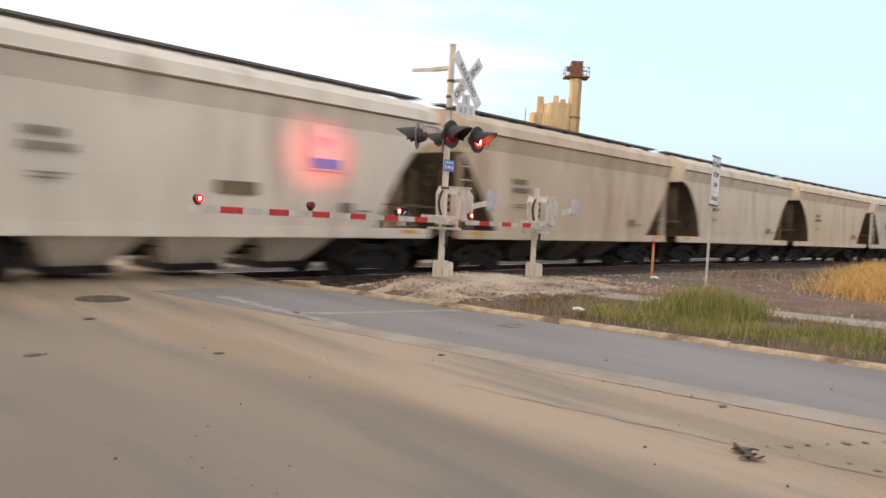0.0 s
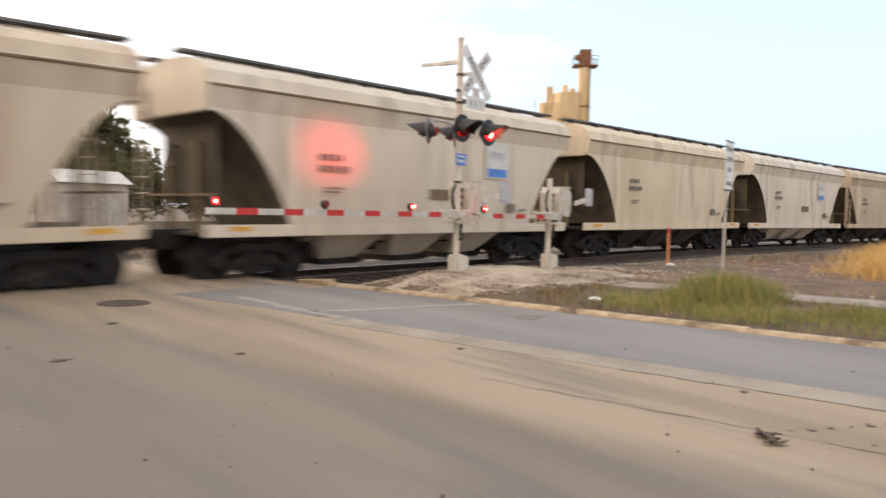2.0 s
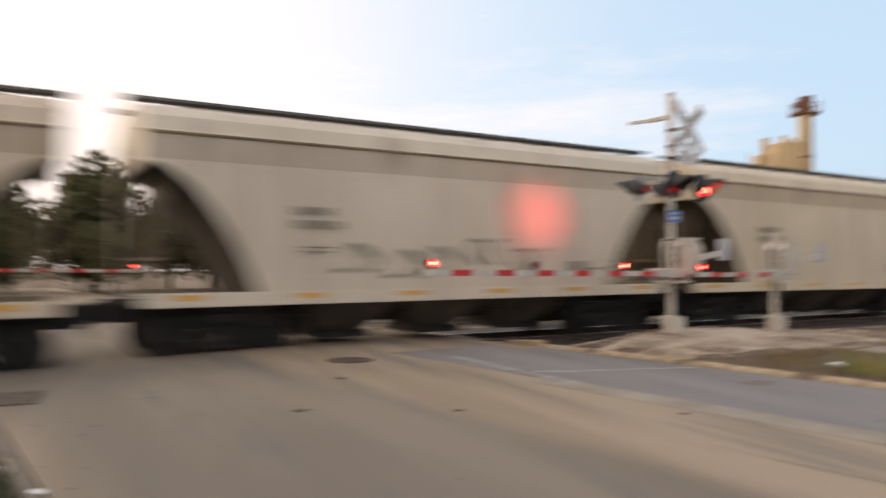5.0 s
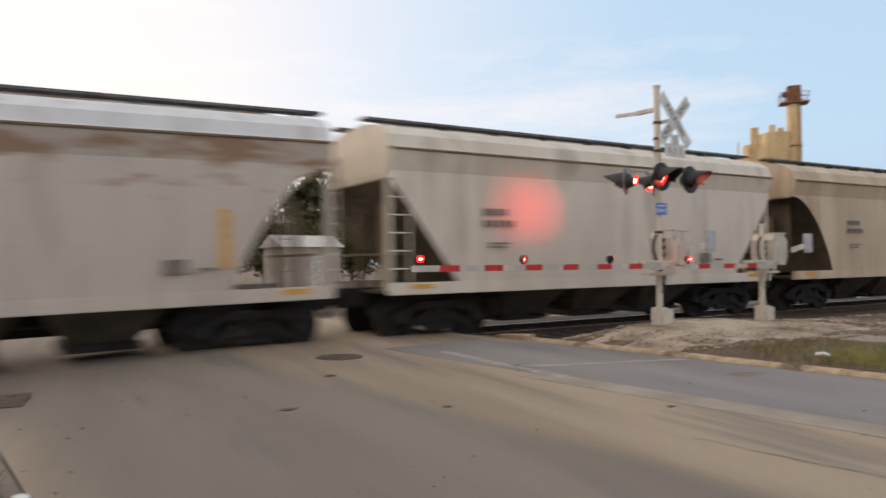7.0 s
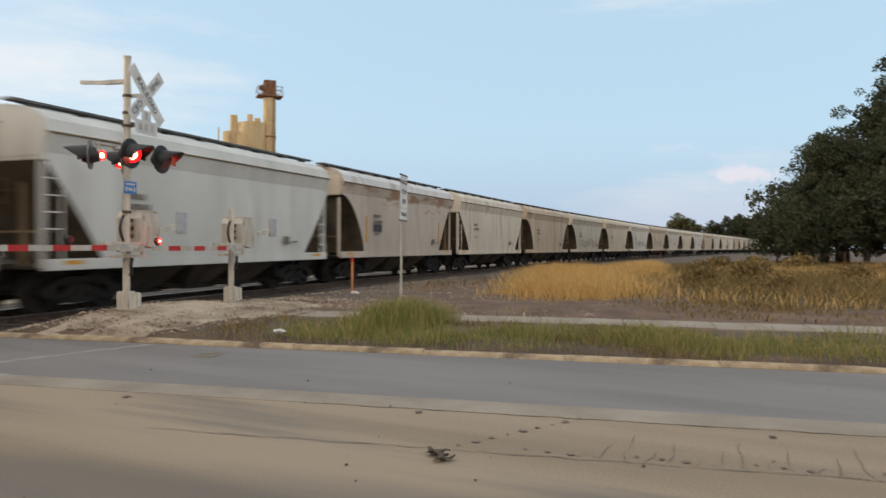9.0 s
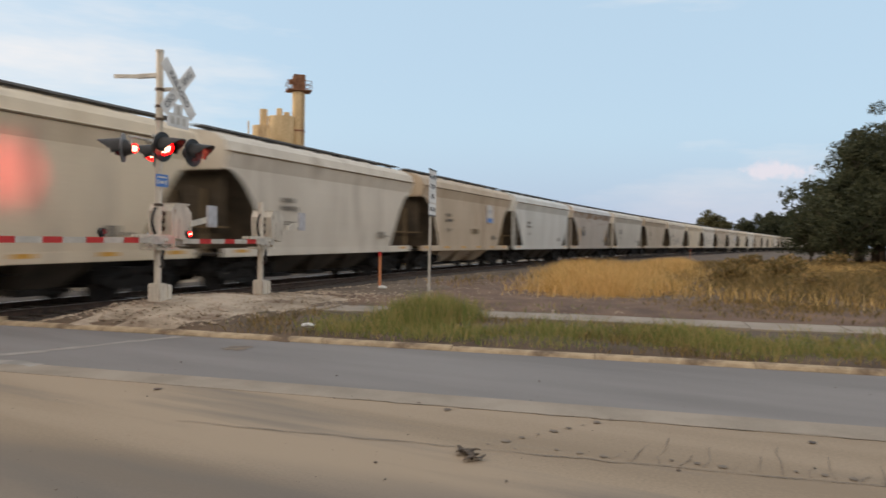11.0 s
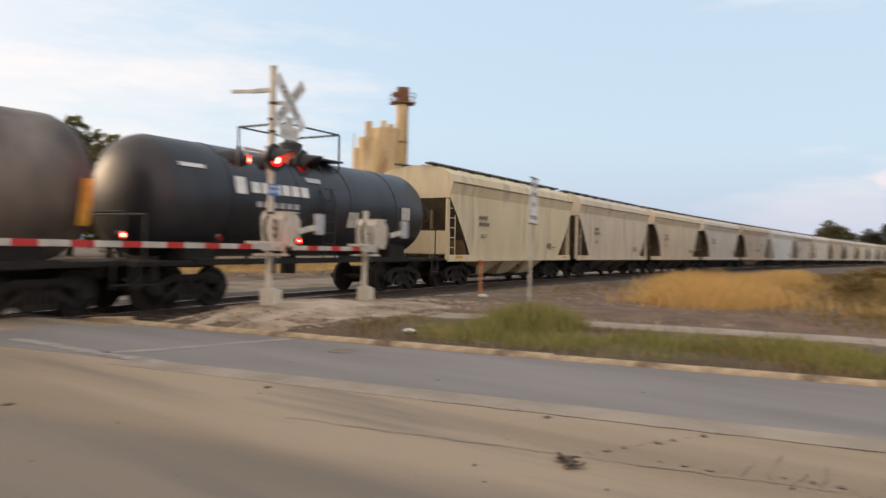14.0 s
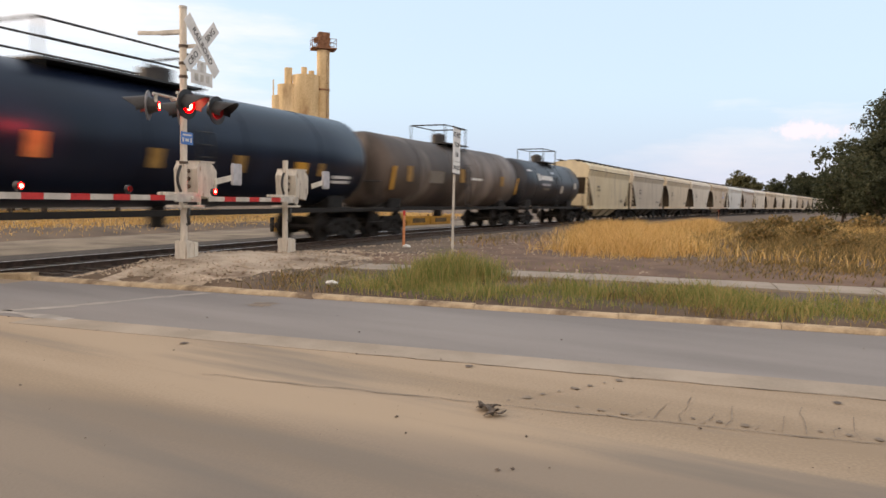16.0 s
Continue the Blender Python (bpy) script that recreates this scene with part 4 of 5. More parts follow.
# ---- crossing signals ----


def disc(bm, c, r, d, axis, n=28):
    rod(bm, Vector(c) - Vector(axis) * d / 2, Vector(c) + Vector(axis) * d / 2, r, n)


def flasher(parent, x, y, z, face):
    """One round lamp that faces along y (face = -1 or 1), with backboard and hood."""
    bm = bmesh.new()
    disc(bm, (x, y, z), 0.255, 0.02, (0, 1, 0), 36)
    back = part("backboard", bm, M_black if face < 0 else M_backing, parent, "round black lamp backboard" if face < 0 else "round lamp backboard with a grey rear")
    bm = bmesh.new()
    rod(bm, (x, y - face * 0.16, z), (x, y, z), 0.10, 18, 0.16)
    part("lamp_housing", bm, M_black, back)
    ring = []
    n = 20
    for k in range(n + 1):
        q = math.pi * (-0.12 + 1.24 * k / n)
        ring.append((math.cos(q), math.sin(q)))
    bm = bmesh.new()
    vs = []
    for depth in (0.0, 1.0):
        for r in (0.165, 0.175):
            vs.append([bm.verts.new((x + c * r, y + face * (0.01 + depth * (0.16 + 0.26 * max(s, 0))), z + s * r - depth * 0.05)) for c, s in ring])
    for a, b in ((0, 2), (1, 3), (2, 3), (0, 1)):
        for i in range(n):
            bm.faces.new((vs[a][i], vs[a][i + 1], vs[b][i + 1], vs[b][i]))
    part("hood", bm, M_black, back, "black lamp hood")
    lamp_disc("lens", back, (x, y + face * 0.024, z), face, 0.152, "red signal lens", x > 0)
    if face > 0:
        # the rear pair is turned towards the side street
        back.matrix_basis = pose(x, y, z, 0, 0, 28) @ pose(-x, -y, -z)
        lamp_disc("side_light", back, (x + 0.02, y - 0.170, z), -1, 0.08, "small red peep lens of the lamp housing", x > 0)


BLINKERS = []        # (disc, second of the pair)


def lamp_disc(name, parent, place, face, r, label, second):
    """A signal disc: a glowing side with its bright core, a dark red side; its turn on the upright axis stands in for
    switching the lamp on and off.
    """
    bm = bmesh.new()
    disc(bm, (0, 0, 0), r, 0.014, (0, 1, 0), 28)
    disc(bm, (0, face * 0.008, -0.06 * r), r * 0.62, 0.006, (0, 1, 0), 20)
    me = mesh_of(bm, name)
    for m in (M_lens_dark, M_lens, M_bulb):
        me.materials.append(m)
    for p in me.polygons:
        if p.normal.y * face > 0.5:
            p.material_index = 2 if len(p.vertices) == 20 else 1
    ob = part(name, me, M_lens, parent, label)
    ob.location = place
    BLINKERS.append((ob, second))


def gate_machine(parent, z, material):
    """The gate's drive box with side plates, counterweights and base shelf."""
    secs = []
    for y in (-0.56, -0.06):
        secs.append([(px + 0.3, y + 0.4, pz) for px, y, pz in ((-0.10, y, z + 0.0), (0.36, y, z - 0.06), (0.46, y, z + 0.10), (0.46, y, z + 0.46), (0.30, y, z + 0.60), (-0.06, y, z + 0.60), (-0.14, y, z + 0.48))])
    part("drive_box", lofted(secs), material, parent, "light grey gate drive box")
    part("box_lid", bm_box(0.46, 0.09, z + 0.615, 0.44, 0.54, 0.03, bevel=0.008), material, parent)
    part("shelf", bm_box(-0.14, -0.11, z + 0.02, 1.05, 0.06, 0.06, bevel=0.01), material, parent)
    part("shelf", bm_box(-0.10, 0.10, z + 0.02, 0.92, 0.06, 0.06, bevel=0.01), material, parent)
    part("lower_shelf", bm_box(0.02, -0.02, z - 0.20, 0.66, 0.36, 0.045, bevel=0.01), material, parent)
    part("strut", bm_box(0.28, -0.12, z - 0.09, 0.05, 0.05, 0.2), material, parent)
    part("strut", bm_box(-0.24, -0.12, z - 0.09, 0.05, 0.05, 0.2), material, parent)
    for y in (-0.62, 0.06):
        part("side_arm", bm_box(0.36, y, z + 0.30, 0.62, 0.03, 0.10, m=Matrix.Translation((0.36, y, z + 0.30)) @ pose(0, 0, 0, 0, -10, 0) @ Matrix.Translation((-0.36, -y, -z - 0.30))), material, parent)
        part("counterweight", bm_box(0.68, y - 0.02, z + 0.40, 0.30, 0.06, 0.40, bevel=0.015), M_plate, parent, "blue-grey counterweight plate")
    for k in range(3):
        part("clamp", bm_rod((0.10, 0.02, z + 0.16 + 0.14 * k), (0.17, 0.02, z + 0.16 + 0.14 * k), 0.04, n=10), M_iron, parent)
    part("pivot_rod", bm_rod((-0.2, -0.36, z - 0.05), (-0.2, 0.1, z - 0.05), 0.035, n=8), M_steel_old, parent)
    bm = bmesh.new()
    loop = [Vector((-0.16 - 0.09 * math.sin(k * math.pi / 7), -0.06, z + 0.06 + 0.46 * k / 7)) for k in range(8)]
    for p, q in zip(loop, loop[1:]):
        rod(bm, p, q, 0.026, 8)
    part("hose", bm, M_black, parent, "black bent hose")
    bm = bmesh.new()
    pts = [Vector((-0.12, -0.2, z - 0.24)), Vector((-0.20, -0.24, z - 0.36)), Vector((-0.12, -0.2, z - 0.5)), Vector((-0.03, -0.1, z - 0.52))]
    for p, q in zip(pts, pts[1:]):
        rod(bm, p, q, 0.03, 8)
    part("cable", bm, M_black, parent, "black flexible cable conduit")


def gate_arm(parent, length, z, lights):
    arm = part("gate_arm", bm_box(-length / 2 - 0.2, -0.30, z, length - 0.35, 0.025, 0.088, bevel=0.004), M_arm_white, parent, "white gate arm with red stripes")
    x = -length + 0.42
    while x < -0.75:
        part("stripe", bm_box(x + 0.2, -0.30, z, 0.36, 0.029, 0.090), M_red_tape, arm)
        x += 0.82
    part("arm_socket", bm_box(-0.28, -0.28, z, 0.62, 0.08, 0.14, bevel=0.01), M_steel_old, parent)
    for k, d in enumerate(lights):
        lamp = part("arm_light", bm_box(-d, -0.30, z + 0.085, 0.06, 0.07, 0.07, bevel=0.01), M_black, arm)
        part("lamp_case", bm_rod((-d, -0.335, z + 0.13), (-d, -0.265, z + 0.13), 0.058, n=16), M_black, lamp)
        if k == 0:      # the lamp at the tip burns steadily
            bm = bmesh.new()
            disc(bm, (-d, -0.30, z + 0.13), 0.046, 0.08, (0, 1, 0), 16)
            part("red_lens", bm, M_lens, lamp, "small lit red lens")
            bm = bmesh.new()
            disc(bm, (-d, -0.30, z + 0.13), 0.022, 0.088, (0, 1, 0), 12)
            part("lamp_core", bm, M_bulb, lamp)
        else:
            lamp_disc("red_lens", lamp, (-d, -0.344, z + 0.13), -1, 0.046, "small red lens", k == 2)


def footing(parent, z0):
    bm = bmesh.new()
    box(bm, 0, 0, z0 + 0.13, 0.24, 0.24, 0.34, bevel=0.02)
    box(bm, 0.17, -0.02, z0 + 0.13, 0.14, 0.24, 0.28, bevel=0.02)
    part("base_casting", bm, M_silverpaint, parent)
    part("foundation", bm_box(0, 0, z0 - 0.19, 0.6, 0.6, 0.30, bevel=0.03), M_cement, parent)


def signal_mast():
    """Local x runs across the road, -y faces the traffic."""
    m = Matrix.Translation((8.9, 10.5, 0.0)) @ pose(0, 0, 0, 0, 0, ROAD_YAW)
    t = thing("crossing_signal", "silver crossing signal mast with crossbuck, red flashers and lowered gate", "crossing signal", "", m)
    z0 = 0.30
    part("mast", bm_rod((0, 0, z0), (0, 0, 4.72), 0.062, 16), M_silverpaint, t)
    part("mast_cap", bm_rod((0, 0, 4.71), (0, 0, 4.75), 0.072, 16), M_steel_old, t)
    for z in (4.05, 3.75, 3.52, 2.85, 2.0, 1.3):
        part("band", bm_rod((0, 0, z - 0.025), (0, 0, z + 0.025), 0.078, n=14), M_iron, t)
    footing(t, z0)
    # crossbuck
    cx, cy, cz = 0.12, -0.30, 4.06
    cross = new("crossbuck")
    cross.parent = t
    part("bracket", bm_box(cx / 2, cy / 2, cz, 0.06, 0.34, 0.06), M_steel_old, cross)
    for ang, text in ((-45, "RAILROAD"), (45, "CROSSING")):
        yo = cy - (0.012 if ang < 0 else 0)
        blade = part("blade", bm_box(0, 0, 0, 1.22, 0.006, 0.229), M_white, cross, "white reflective crossbuck blade")
        blade.matrix_basis = pose(cx, yo, cz, 0, -ang, 0)
        if ang < 0:
            words(text, 0.155, M_ink, blade, pose(0, -0.006, 0, 90, 0, 0))
        else:
            words("CRO", 0.155, M_ink, blade, pose(-0.35, -0.006, 0, 90, 0, 0))
            words("SING", 0.155, M_ink, blade, pose(0.34, -0.006, 0, 90, 0, 0))
    # plate with the number of tracks, unreadable
    plate = part("track_plate", bm_box(cx, cy, 3.50, 0.62, 0.006, 0.24), M_white, t, "white plate below the crossbuck")
    for k in (-0.16, 0.0, 0.16):
        part("marking_bar", bm_box(cx + k, cy - 0.006, 3.50, 0.1, 0.004, 0.13), M_steel_old, plate)
    top = part("track_number", bm_box(cx, cy, 3.70, 0.26, 0.006, 0.20), M_white, t)
    part("marking_bar", bm_box(cx, cy - 0.006, 3.70, 0.08, 0.004, 0.14), M_steel_old, top)
    # rear arm with a flat blade
    part("rear_arm", bm_box(-0.02, 0.24, 4.30, 0.07, 0.44, 0.08, bevel=0.01), M_steel_old, t)
    part("rear_blade", bm_box(0, 0, 0, 0.03, 0.66, 0.07, bevel=0.006), M_steel_old, t, "flat light grey bracket blade").matrix_basis = pose(-0.02, 0.62, 4.31, 3, 0, 0)
    # flasher cross arms
    bm = bmesh.new()
    rod(bm, (0, -0.26, 3.12), (0, 0.26, 3.12), 0.03, 10)
    for y in (-0.24, 0.24):
        rod(bm, (-0.5, y, 3.16), (0.5, y, 3.16), 0.026, 10)
        for x in (-0.43, 0.43):
            rod(bm, (x, y, 3.16), (x, y, 3.02), 0.03, 8)
    part("cross_arm", bm, M_steel_old, t)
    for x in (-0.43, 0.43):
        flasher(t, x, -0.40, 2.97, -1)
        flasher(t, x, 0.40, 2.97, 1)
    info = part("blue_sign", bm_box(-0.02, -0.085, 2.43, 0.33, 0.006, 0.22), M_blue, t, "small blue information plate")
    for x, z, w, h in ((0, 0.06, 0.24, 0.03), (-0.11, -0.03, 0.04, 0.08), (0.11, -0.03, 0.04, 0.08), (0, -0.03, 0.1, 0.05)):
        part("marking_bar", bm_box(-0.02 + x, -0.090, 2.43 + z, w, 0.004, h), M_white, info)
    gate_machine(t, 1.42, M_silverpaint)
    gate_arm(t, 5.80, 1.37, (5.70, 3.75, 1.75))
    return t


signal_mast()


def path_gate():
    m = Matrix.Translation((12.05, 10.97, 0.0)) @ pose(0, 0, 0, 0, 0, ROAD_YAW)
    t = thing("path_gate", "short silver gate post with a lowered striped arm", "crossing gate", "", m)
    part("post", bm_rod((0, 0, 0.2), (0, 0, 2.22), 0.062, 16), M_silverpaint, t)
    footing(t, 0.22)
    gate_machine(t, 1.42, M_silverpaint)
    gate_arm(t, 3.17, 1.36, (3.05,))


path_gate()

# the rear flashers throw their beam on the passing wagons
for dx in (-0.43, 0.43):
    p = Vector((8.9, 10.5, 2.95)) + N * dx + U * 0.62
    lamp = new("flasher_beam", bpy.data.lights.new("flasher_beam", "SPOT"))
    lamp.data.energy, lamp.data.color, lamp.data.spot_size, lamp.data.spot_blend, lamp.data.shadow_soft_size = 150, (1.0, 0.05, 0.06), radians(44), 1.0, 0.08
    lamp.matrix_world = look(p, Vector((8.9, 10.5, 2.57)) + U * 3.62 - N * (0.55 - 0.6 * dx))


def far_gate():
    """The gate of the opposite lane, beyond the rails."""
    p = on_road(17.5, -ROAD_W - 1.0)
    t = thing("opposite_gate", "crossing gate of the opposite lane with lowered arm", "crossing gate", "", Matrix.Translation(p) @ pose(0, 0, 0, 0, 0, ROAD_YAW + 180))
    part("post", bm_rod((0, 0, -0.3), (0, 0, 4.4), 0.062, 14), M_silverpaint, t)
    footing(t, -0.22)
    gate_machine(t, 1.42, M_silverpaint)
    gate_arm(t, 5.4, 1.37, (5.3, 3.2, 1.2))


far_gate()


def road_sign():
    t = thing("road_sign", "white rectangular warning sign on a thin grey post", "road sign", "", Matrix.Translation((11.7, 6.53, 0)) @ pose(0, 0, 0, 0, 1.0, ROAD_YAW))
    bm = bmesh.new()
    box(bm, 0, 0, 1.25, 0.055, 0.012, 2.5)
    for x in (-0.024, 0.024):
        box(bm, x, -0.012, 1.25, 0.008, 0.03, 2.5)
    part("post", bm, M_steel_old, t)
    p = part("panel", bm_box(0, -0.045, 2.44, 0.46, 0.006, 0.60, bevel=0.0), M_white, t, "white sign panel with black words")
    part("back_panel", bm_box(0, -0.045, 2.02, 0.46, 0.006, 0.22), M_white, t)
    part("border", bm_box(0, -0.040, 2.755, 0.47, 0.02, 0.025), M_ink, t)
    part("border", bm_box(0, -0.040, 1.905, 0.47, 0.02, 0.025), M_ink, t)
    for z, s in ((2.62, "DO NOT"), (2.44, "STOP"), (2.26, "ON")):
        words(s, 0.125, M_ink, p, pose(0, -0.050, z, 90, 0, 0))
    words("TRACKS", 0.105, M_ink, p, pose(0, -0.050, 2.02, 90, 0, 0))


road_sign()


def marker_post(x, y, h, label):
    z = float(ground_height(x, y))
    t = thing("marker_post", label, "marker post", "cable markers", Matrix.Translation((x, y, z - 0.1)))
    part("post", bm_box(0, 0, h / 2, 0.10, 0.03, h + 0.0, bevel=0.008), M_orange, t)
    part("cap", bm_box(0, 0, h - 0.06, 0.106, 0.036, 0.14, bevel=0.006), M_red_tape, t)
    rock = bmesh.new()
    bmesh.ops.create_icosphere(rock, subdivisions=2, radius=0.12)
    for v in rock.verts:
        v.co *= 1 + 0.25 * noise.noise(v.co * 9)
        v.co.z *= 0.5
    ob = tagged(part("white_stone", rock, M_litter), "white stone beside the marker post", "stone")
    ob.location = (x - 0.12, y - 0.18, z + 0.03)


marker_post(17.15, 11.18, 1.12, "faded orange cable marker post")
marker_post(75.0, 12.5, 1.3, "pale orange marker post far along the rails")

# ---- silo ----


def silo():
    t = thing("grain_silo", "ochre concrete silo cluster with a tall elevator tower", "silo", "", Matrix.Translation((109.6, 96.2, 0)) @ pose(0, 0, 0, 0, 0, -42) @ Matrix.Translation((0.95, 0, 0)) @ Matrix.Diagonal((0.74, 0.74, 0.91, 1)))
    # local x runs to the right as seen from the road
    def cyl(name, x, y, r, h, z0=0.0, material=M_silo, label=""):
        bm = bmesh.new()
        rod(bm, (x, y, z0), (x, y, h), r, 36)
        return part(name, bm, material, t, label, smooth=False)
    cyl("bin", 0.0, 0.0, 3.6, 27.5)
    cyl("bin", -4.3, 1.5, 3.0, 25.5)
    cyl("bin", 1.8, 3.0, 3.4, 27.2)
    cyl("side_bin", -7.0, 2.0, 1.7, 23.2)
    cyl("roof_vent", -4.6, 0.5, 1.0, 29.0, 25.0)
    cyl("roof_vent", -0.6, 0.0, 0.75, 29.3, 27.0)
    cyl("roof_vent", 1.4, 0.6, 0.75, 28.7, 27.0)
    cyl("pipe", -8.3, 2.0, 0.18, 26.5)
    cyl("elevator_tower", 4.3, -0.6, 1.65, 33.0)
    part("tower_head", bm_box(4.3, -0.6, 34.8, 3.0, 3.0, 3.8, bevel=0.1), M_rust, t, "rusty tower head")
    part("chute", bm_box(2.6, -0.6, 35.2, 1.6, 1.2, 1.0, m=Matrix.Translation((2.6, -0.6, 35.2)) @ pose(0, 0, 0, 0, -20, 0) @ Matrix.Translation((-2.6, 0.6, -35.2))), M_rust, t)
    part("platform", bm_box(4.3, -0.6, 33.3, 6.4, 4.6, 0.25), M_rust, t)
    bm = bmesh.new()
    for x in (1.2, 2.7, 5.9, 7.4):
        for y in (-2.8, 1.6):
            rod(bm, (x, y, 33.4), (x, y, 35.3), 0.07, 6)
    for y in (-2.8, 1.6):
        for z in (34.4, 35.3):
            rod(bm, (1.2, y, z), (7.4, y, z), 0.06, 6)
    for x in (1.2, 7.4):
        for z in (34.4, 35.3):
            rod(bm, (x, -2.8, z), (x, 1.6, z), 0.06, 6)
    part("railing", bm, M_rust, t, "thin platform railing")
    bm = bmesh.new()
    for z in (18.0, 24.5):
        rod(bm, (4.3, -0.6, z), (4.3, -0.6, z + 0.35), 1.8, 30)
    part("hoop", bm, M_rust, t)
    bm = bmesh.new()
    for x in (5.0, 5.4):
        rod(bm, (x, -2.35, 2), (x, -2.35, 33), 0.05, 6)
    for k in range(60):
        rod(bm, (5.0, -2.35, 2 + k * 0.5), (5.4, -2.35, 2 + k * 0.5), 0.03, 5)
    part("ladder", bm, M_rust, t)


silo()

# ---- plants ----


def leaf_cloud(blobs, count, size, rnd, droop=0.0):
    """Leaf quads scattered on the skins of many clumps."""
    c = np.array([b[:3] for b in blobs])
    r = np.array([b[3] for b in blobs])
    pick = rnd.choice(len(blobs), count, p=r ** 2 / (r ** 2).sum())
    d = rnd.normal(size=(count, 3))
    d /= np.linalg.norm(d, axis=1)[:, None]
    pos = c[pick] + d * (r[pick] * rnd.uniform(0.45, 1.08, count) ** 0.6)[:, None] * [1, 1, 0.85]
    a, b = rnd.normal(size=(count, 3)), rnd.normal(size=(count, 3))
    a /= np.linalg.norm(a, axis=1)[:, None]
    b = np.cross(a, b)
    b /= np.linalg.norm(b, axis=1)[:, None]
    s = (size * rnd.uniform(0.5, 1.4, count))[:, None]
    v = np.stack([pos - a * s, pos + b * s * 0.55, pos + a * s, pos - b * s * 0.55], 1).reshape(-1, 3)
    f = np.arange(4 * count).reshape(-1, 4)
    return v, f


def tree_meshes(h, spread, leaves, size, seed, low=0.15):
    rnd = np.random.default_rng(seed)
    pr = random.Random(seed)
    bm = bmesh.new()
    tips = []
    lean = Vector((pr.uniform(-0.05, 0.05), pr.uniform(-0.05, 0.05), 1))
    base = Vector((0, 0, -0.3))
    forks = lean * h * 0.30
    rod(bm, base, forks, 0.030 * h, 10, 0.020 * h)
    for i in range(9):
        a = i * 2.4 + pr.uniform(-0.4, 0.4)
        up = pr.uniform(low, 0.9)
        out = spread * (1 - 0.45 * up) * pr.uniform(0.6, 1.0)
        start = lean * h * pr.uniform(0.16, 0.32)
        tip = Vector((math.cos(a) * out, math.sin(a) * out, h * (0.2 + 0.72 * up)))
        midp = (start + tip) / 2 + Vector((0, 0, h * 0.06))
        rod(bm, start, midp, 0.013 * h, 7, 0.009 * h)
        rod(bm, midp, tip, 0.009 * h, 6, 0.003 * h)
        tips += [tip, midp]
        for _ in range(3):
            q = midp.lerp(tip, pr.uniform(0.2, 1)) + Vector((pr.uniform(-1, 1), pr.uniform(-1, 1), pr.uniform(-0.3, 0.8))) * spread * 0.32
            rod(bm, midp.lerp(tip, 0.4), q, 0.005 * h, 5, 0.002 * h)
            tips.append(q)
    tips.append(lean * h * 0.9)
    blobs = []
    for p in tips:
        for _ in range(7):
            o = rnd.normal(size=3) * spread * 0.17
            blobs.append((p.x + o[0], p.y + o[1], max(p.z + o[2], h * low * 0.6), spread * rnd.uniform(0.06, 0.17)))
    for _ in range(130):
        o = rnd.normal(size=3)
        o = o / np.linalg.norm(o) * rnd.uniform(0.2, 1.0) ** 0.5
        blobs.append((o[0] * spread * 0.72, o[1] * spread * 0.72, h * 0.55 + o[2] * h * 0.40, spread * rnd.uniform(0.08, 0.2)))
    trunk = mesh_of(bm, "trunk")
    trunk.materials.append(M_bark)
    return trunk, leaf_cloud(blobs, leaves, size, rnd)


def tree(meshes, material, x, y, label, yaw=0.0, scale=1.0, z=None):
    trunk, (v, f) = meshes
    t = thing("tree", label, "tree", "", None)
    part("trunk", trunk, M_bark, t)
    key = material.name + str(len(f)) + str(float(v[0][0]))
    if key not in CROWNS:
        CROWNS[key] = raw_mesh("crown", v.tolist(), f.tolist(), material)
    part("crown", CROWNS[key], material, t)
    t.matrix_basis = Matrix.LocRotScale((x, y, float(ground_height(x, y)) if z is None else z), Euler((0, 0, yaw)), (scale, scale, scale))
    return t


CROWNS = {}
TALL = tree_meshes(17.0, 5.0, 42000, 0.13, 11, low=0.05)
MIDT = tree_meshes(12.5, 5.2, 42000, 0.13, 23, low=0.0)
BUSH = tree_meshes(4.6, 2.8, 9000, 0.10, 31, low=0.0)
WOODS = tree_meshes(12.0, 5.0, 5000, 0.38, 47, low=0.0)
dark = "tall dark-leaved tree at the edge of the wood"
for x, y, m, s, w in ((63, -7.4, TALL, 0.98, 0.4), (58, -2.6, MIDT, 0.80, 2.0), (66, -12.0, TALL, 1.08, 3.1), (59, -7.5, MIDT, 0.92, 4.0), (70, -3.6, MIDT, 0.95, 1.1), (70, -15.5, TALL, 0.95, 5.0), (58, -14.5, MIDT, 0.9, 0.9), (76, -10.0, MIDT, 1.15, 2.6), (66, -20, TALL, 1.0, 1.7)):
    tree(m, M_leaf, x, y, dark, w, s)
for x, y, s, w in ((54, -0.6, 1.0, 0.2), (55, -4.0, 1.35, 2.2), (55, -8.0, 1.3, 3.9), (54.5, -11.5, 1.4, 5.1), (57, 1.4, 0.8, 1.0), (56, -6, 1.5, 3.0), (57, -10, 1.6, 0.5), (57, -14, 1.5, 1.9), (58, -1.8, 1.5, 4.4), (62, -4.5, 1.7, 0.3), (62, -8.5, 1.8, 1.3), (63, -13, 1.8, 2.3), (61, -17, 1.7, 3.3), (60, -0.4, 1.2, 5.3), (56, -18, 1.5, 2.8), (64, -1.6, 1.6, 3.9)):
    tagged(tree(BUSH, M_leaf, x, y, "low dark green bush before the trees", w, s), category="bush").name = "bush"
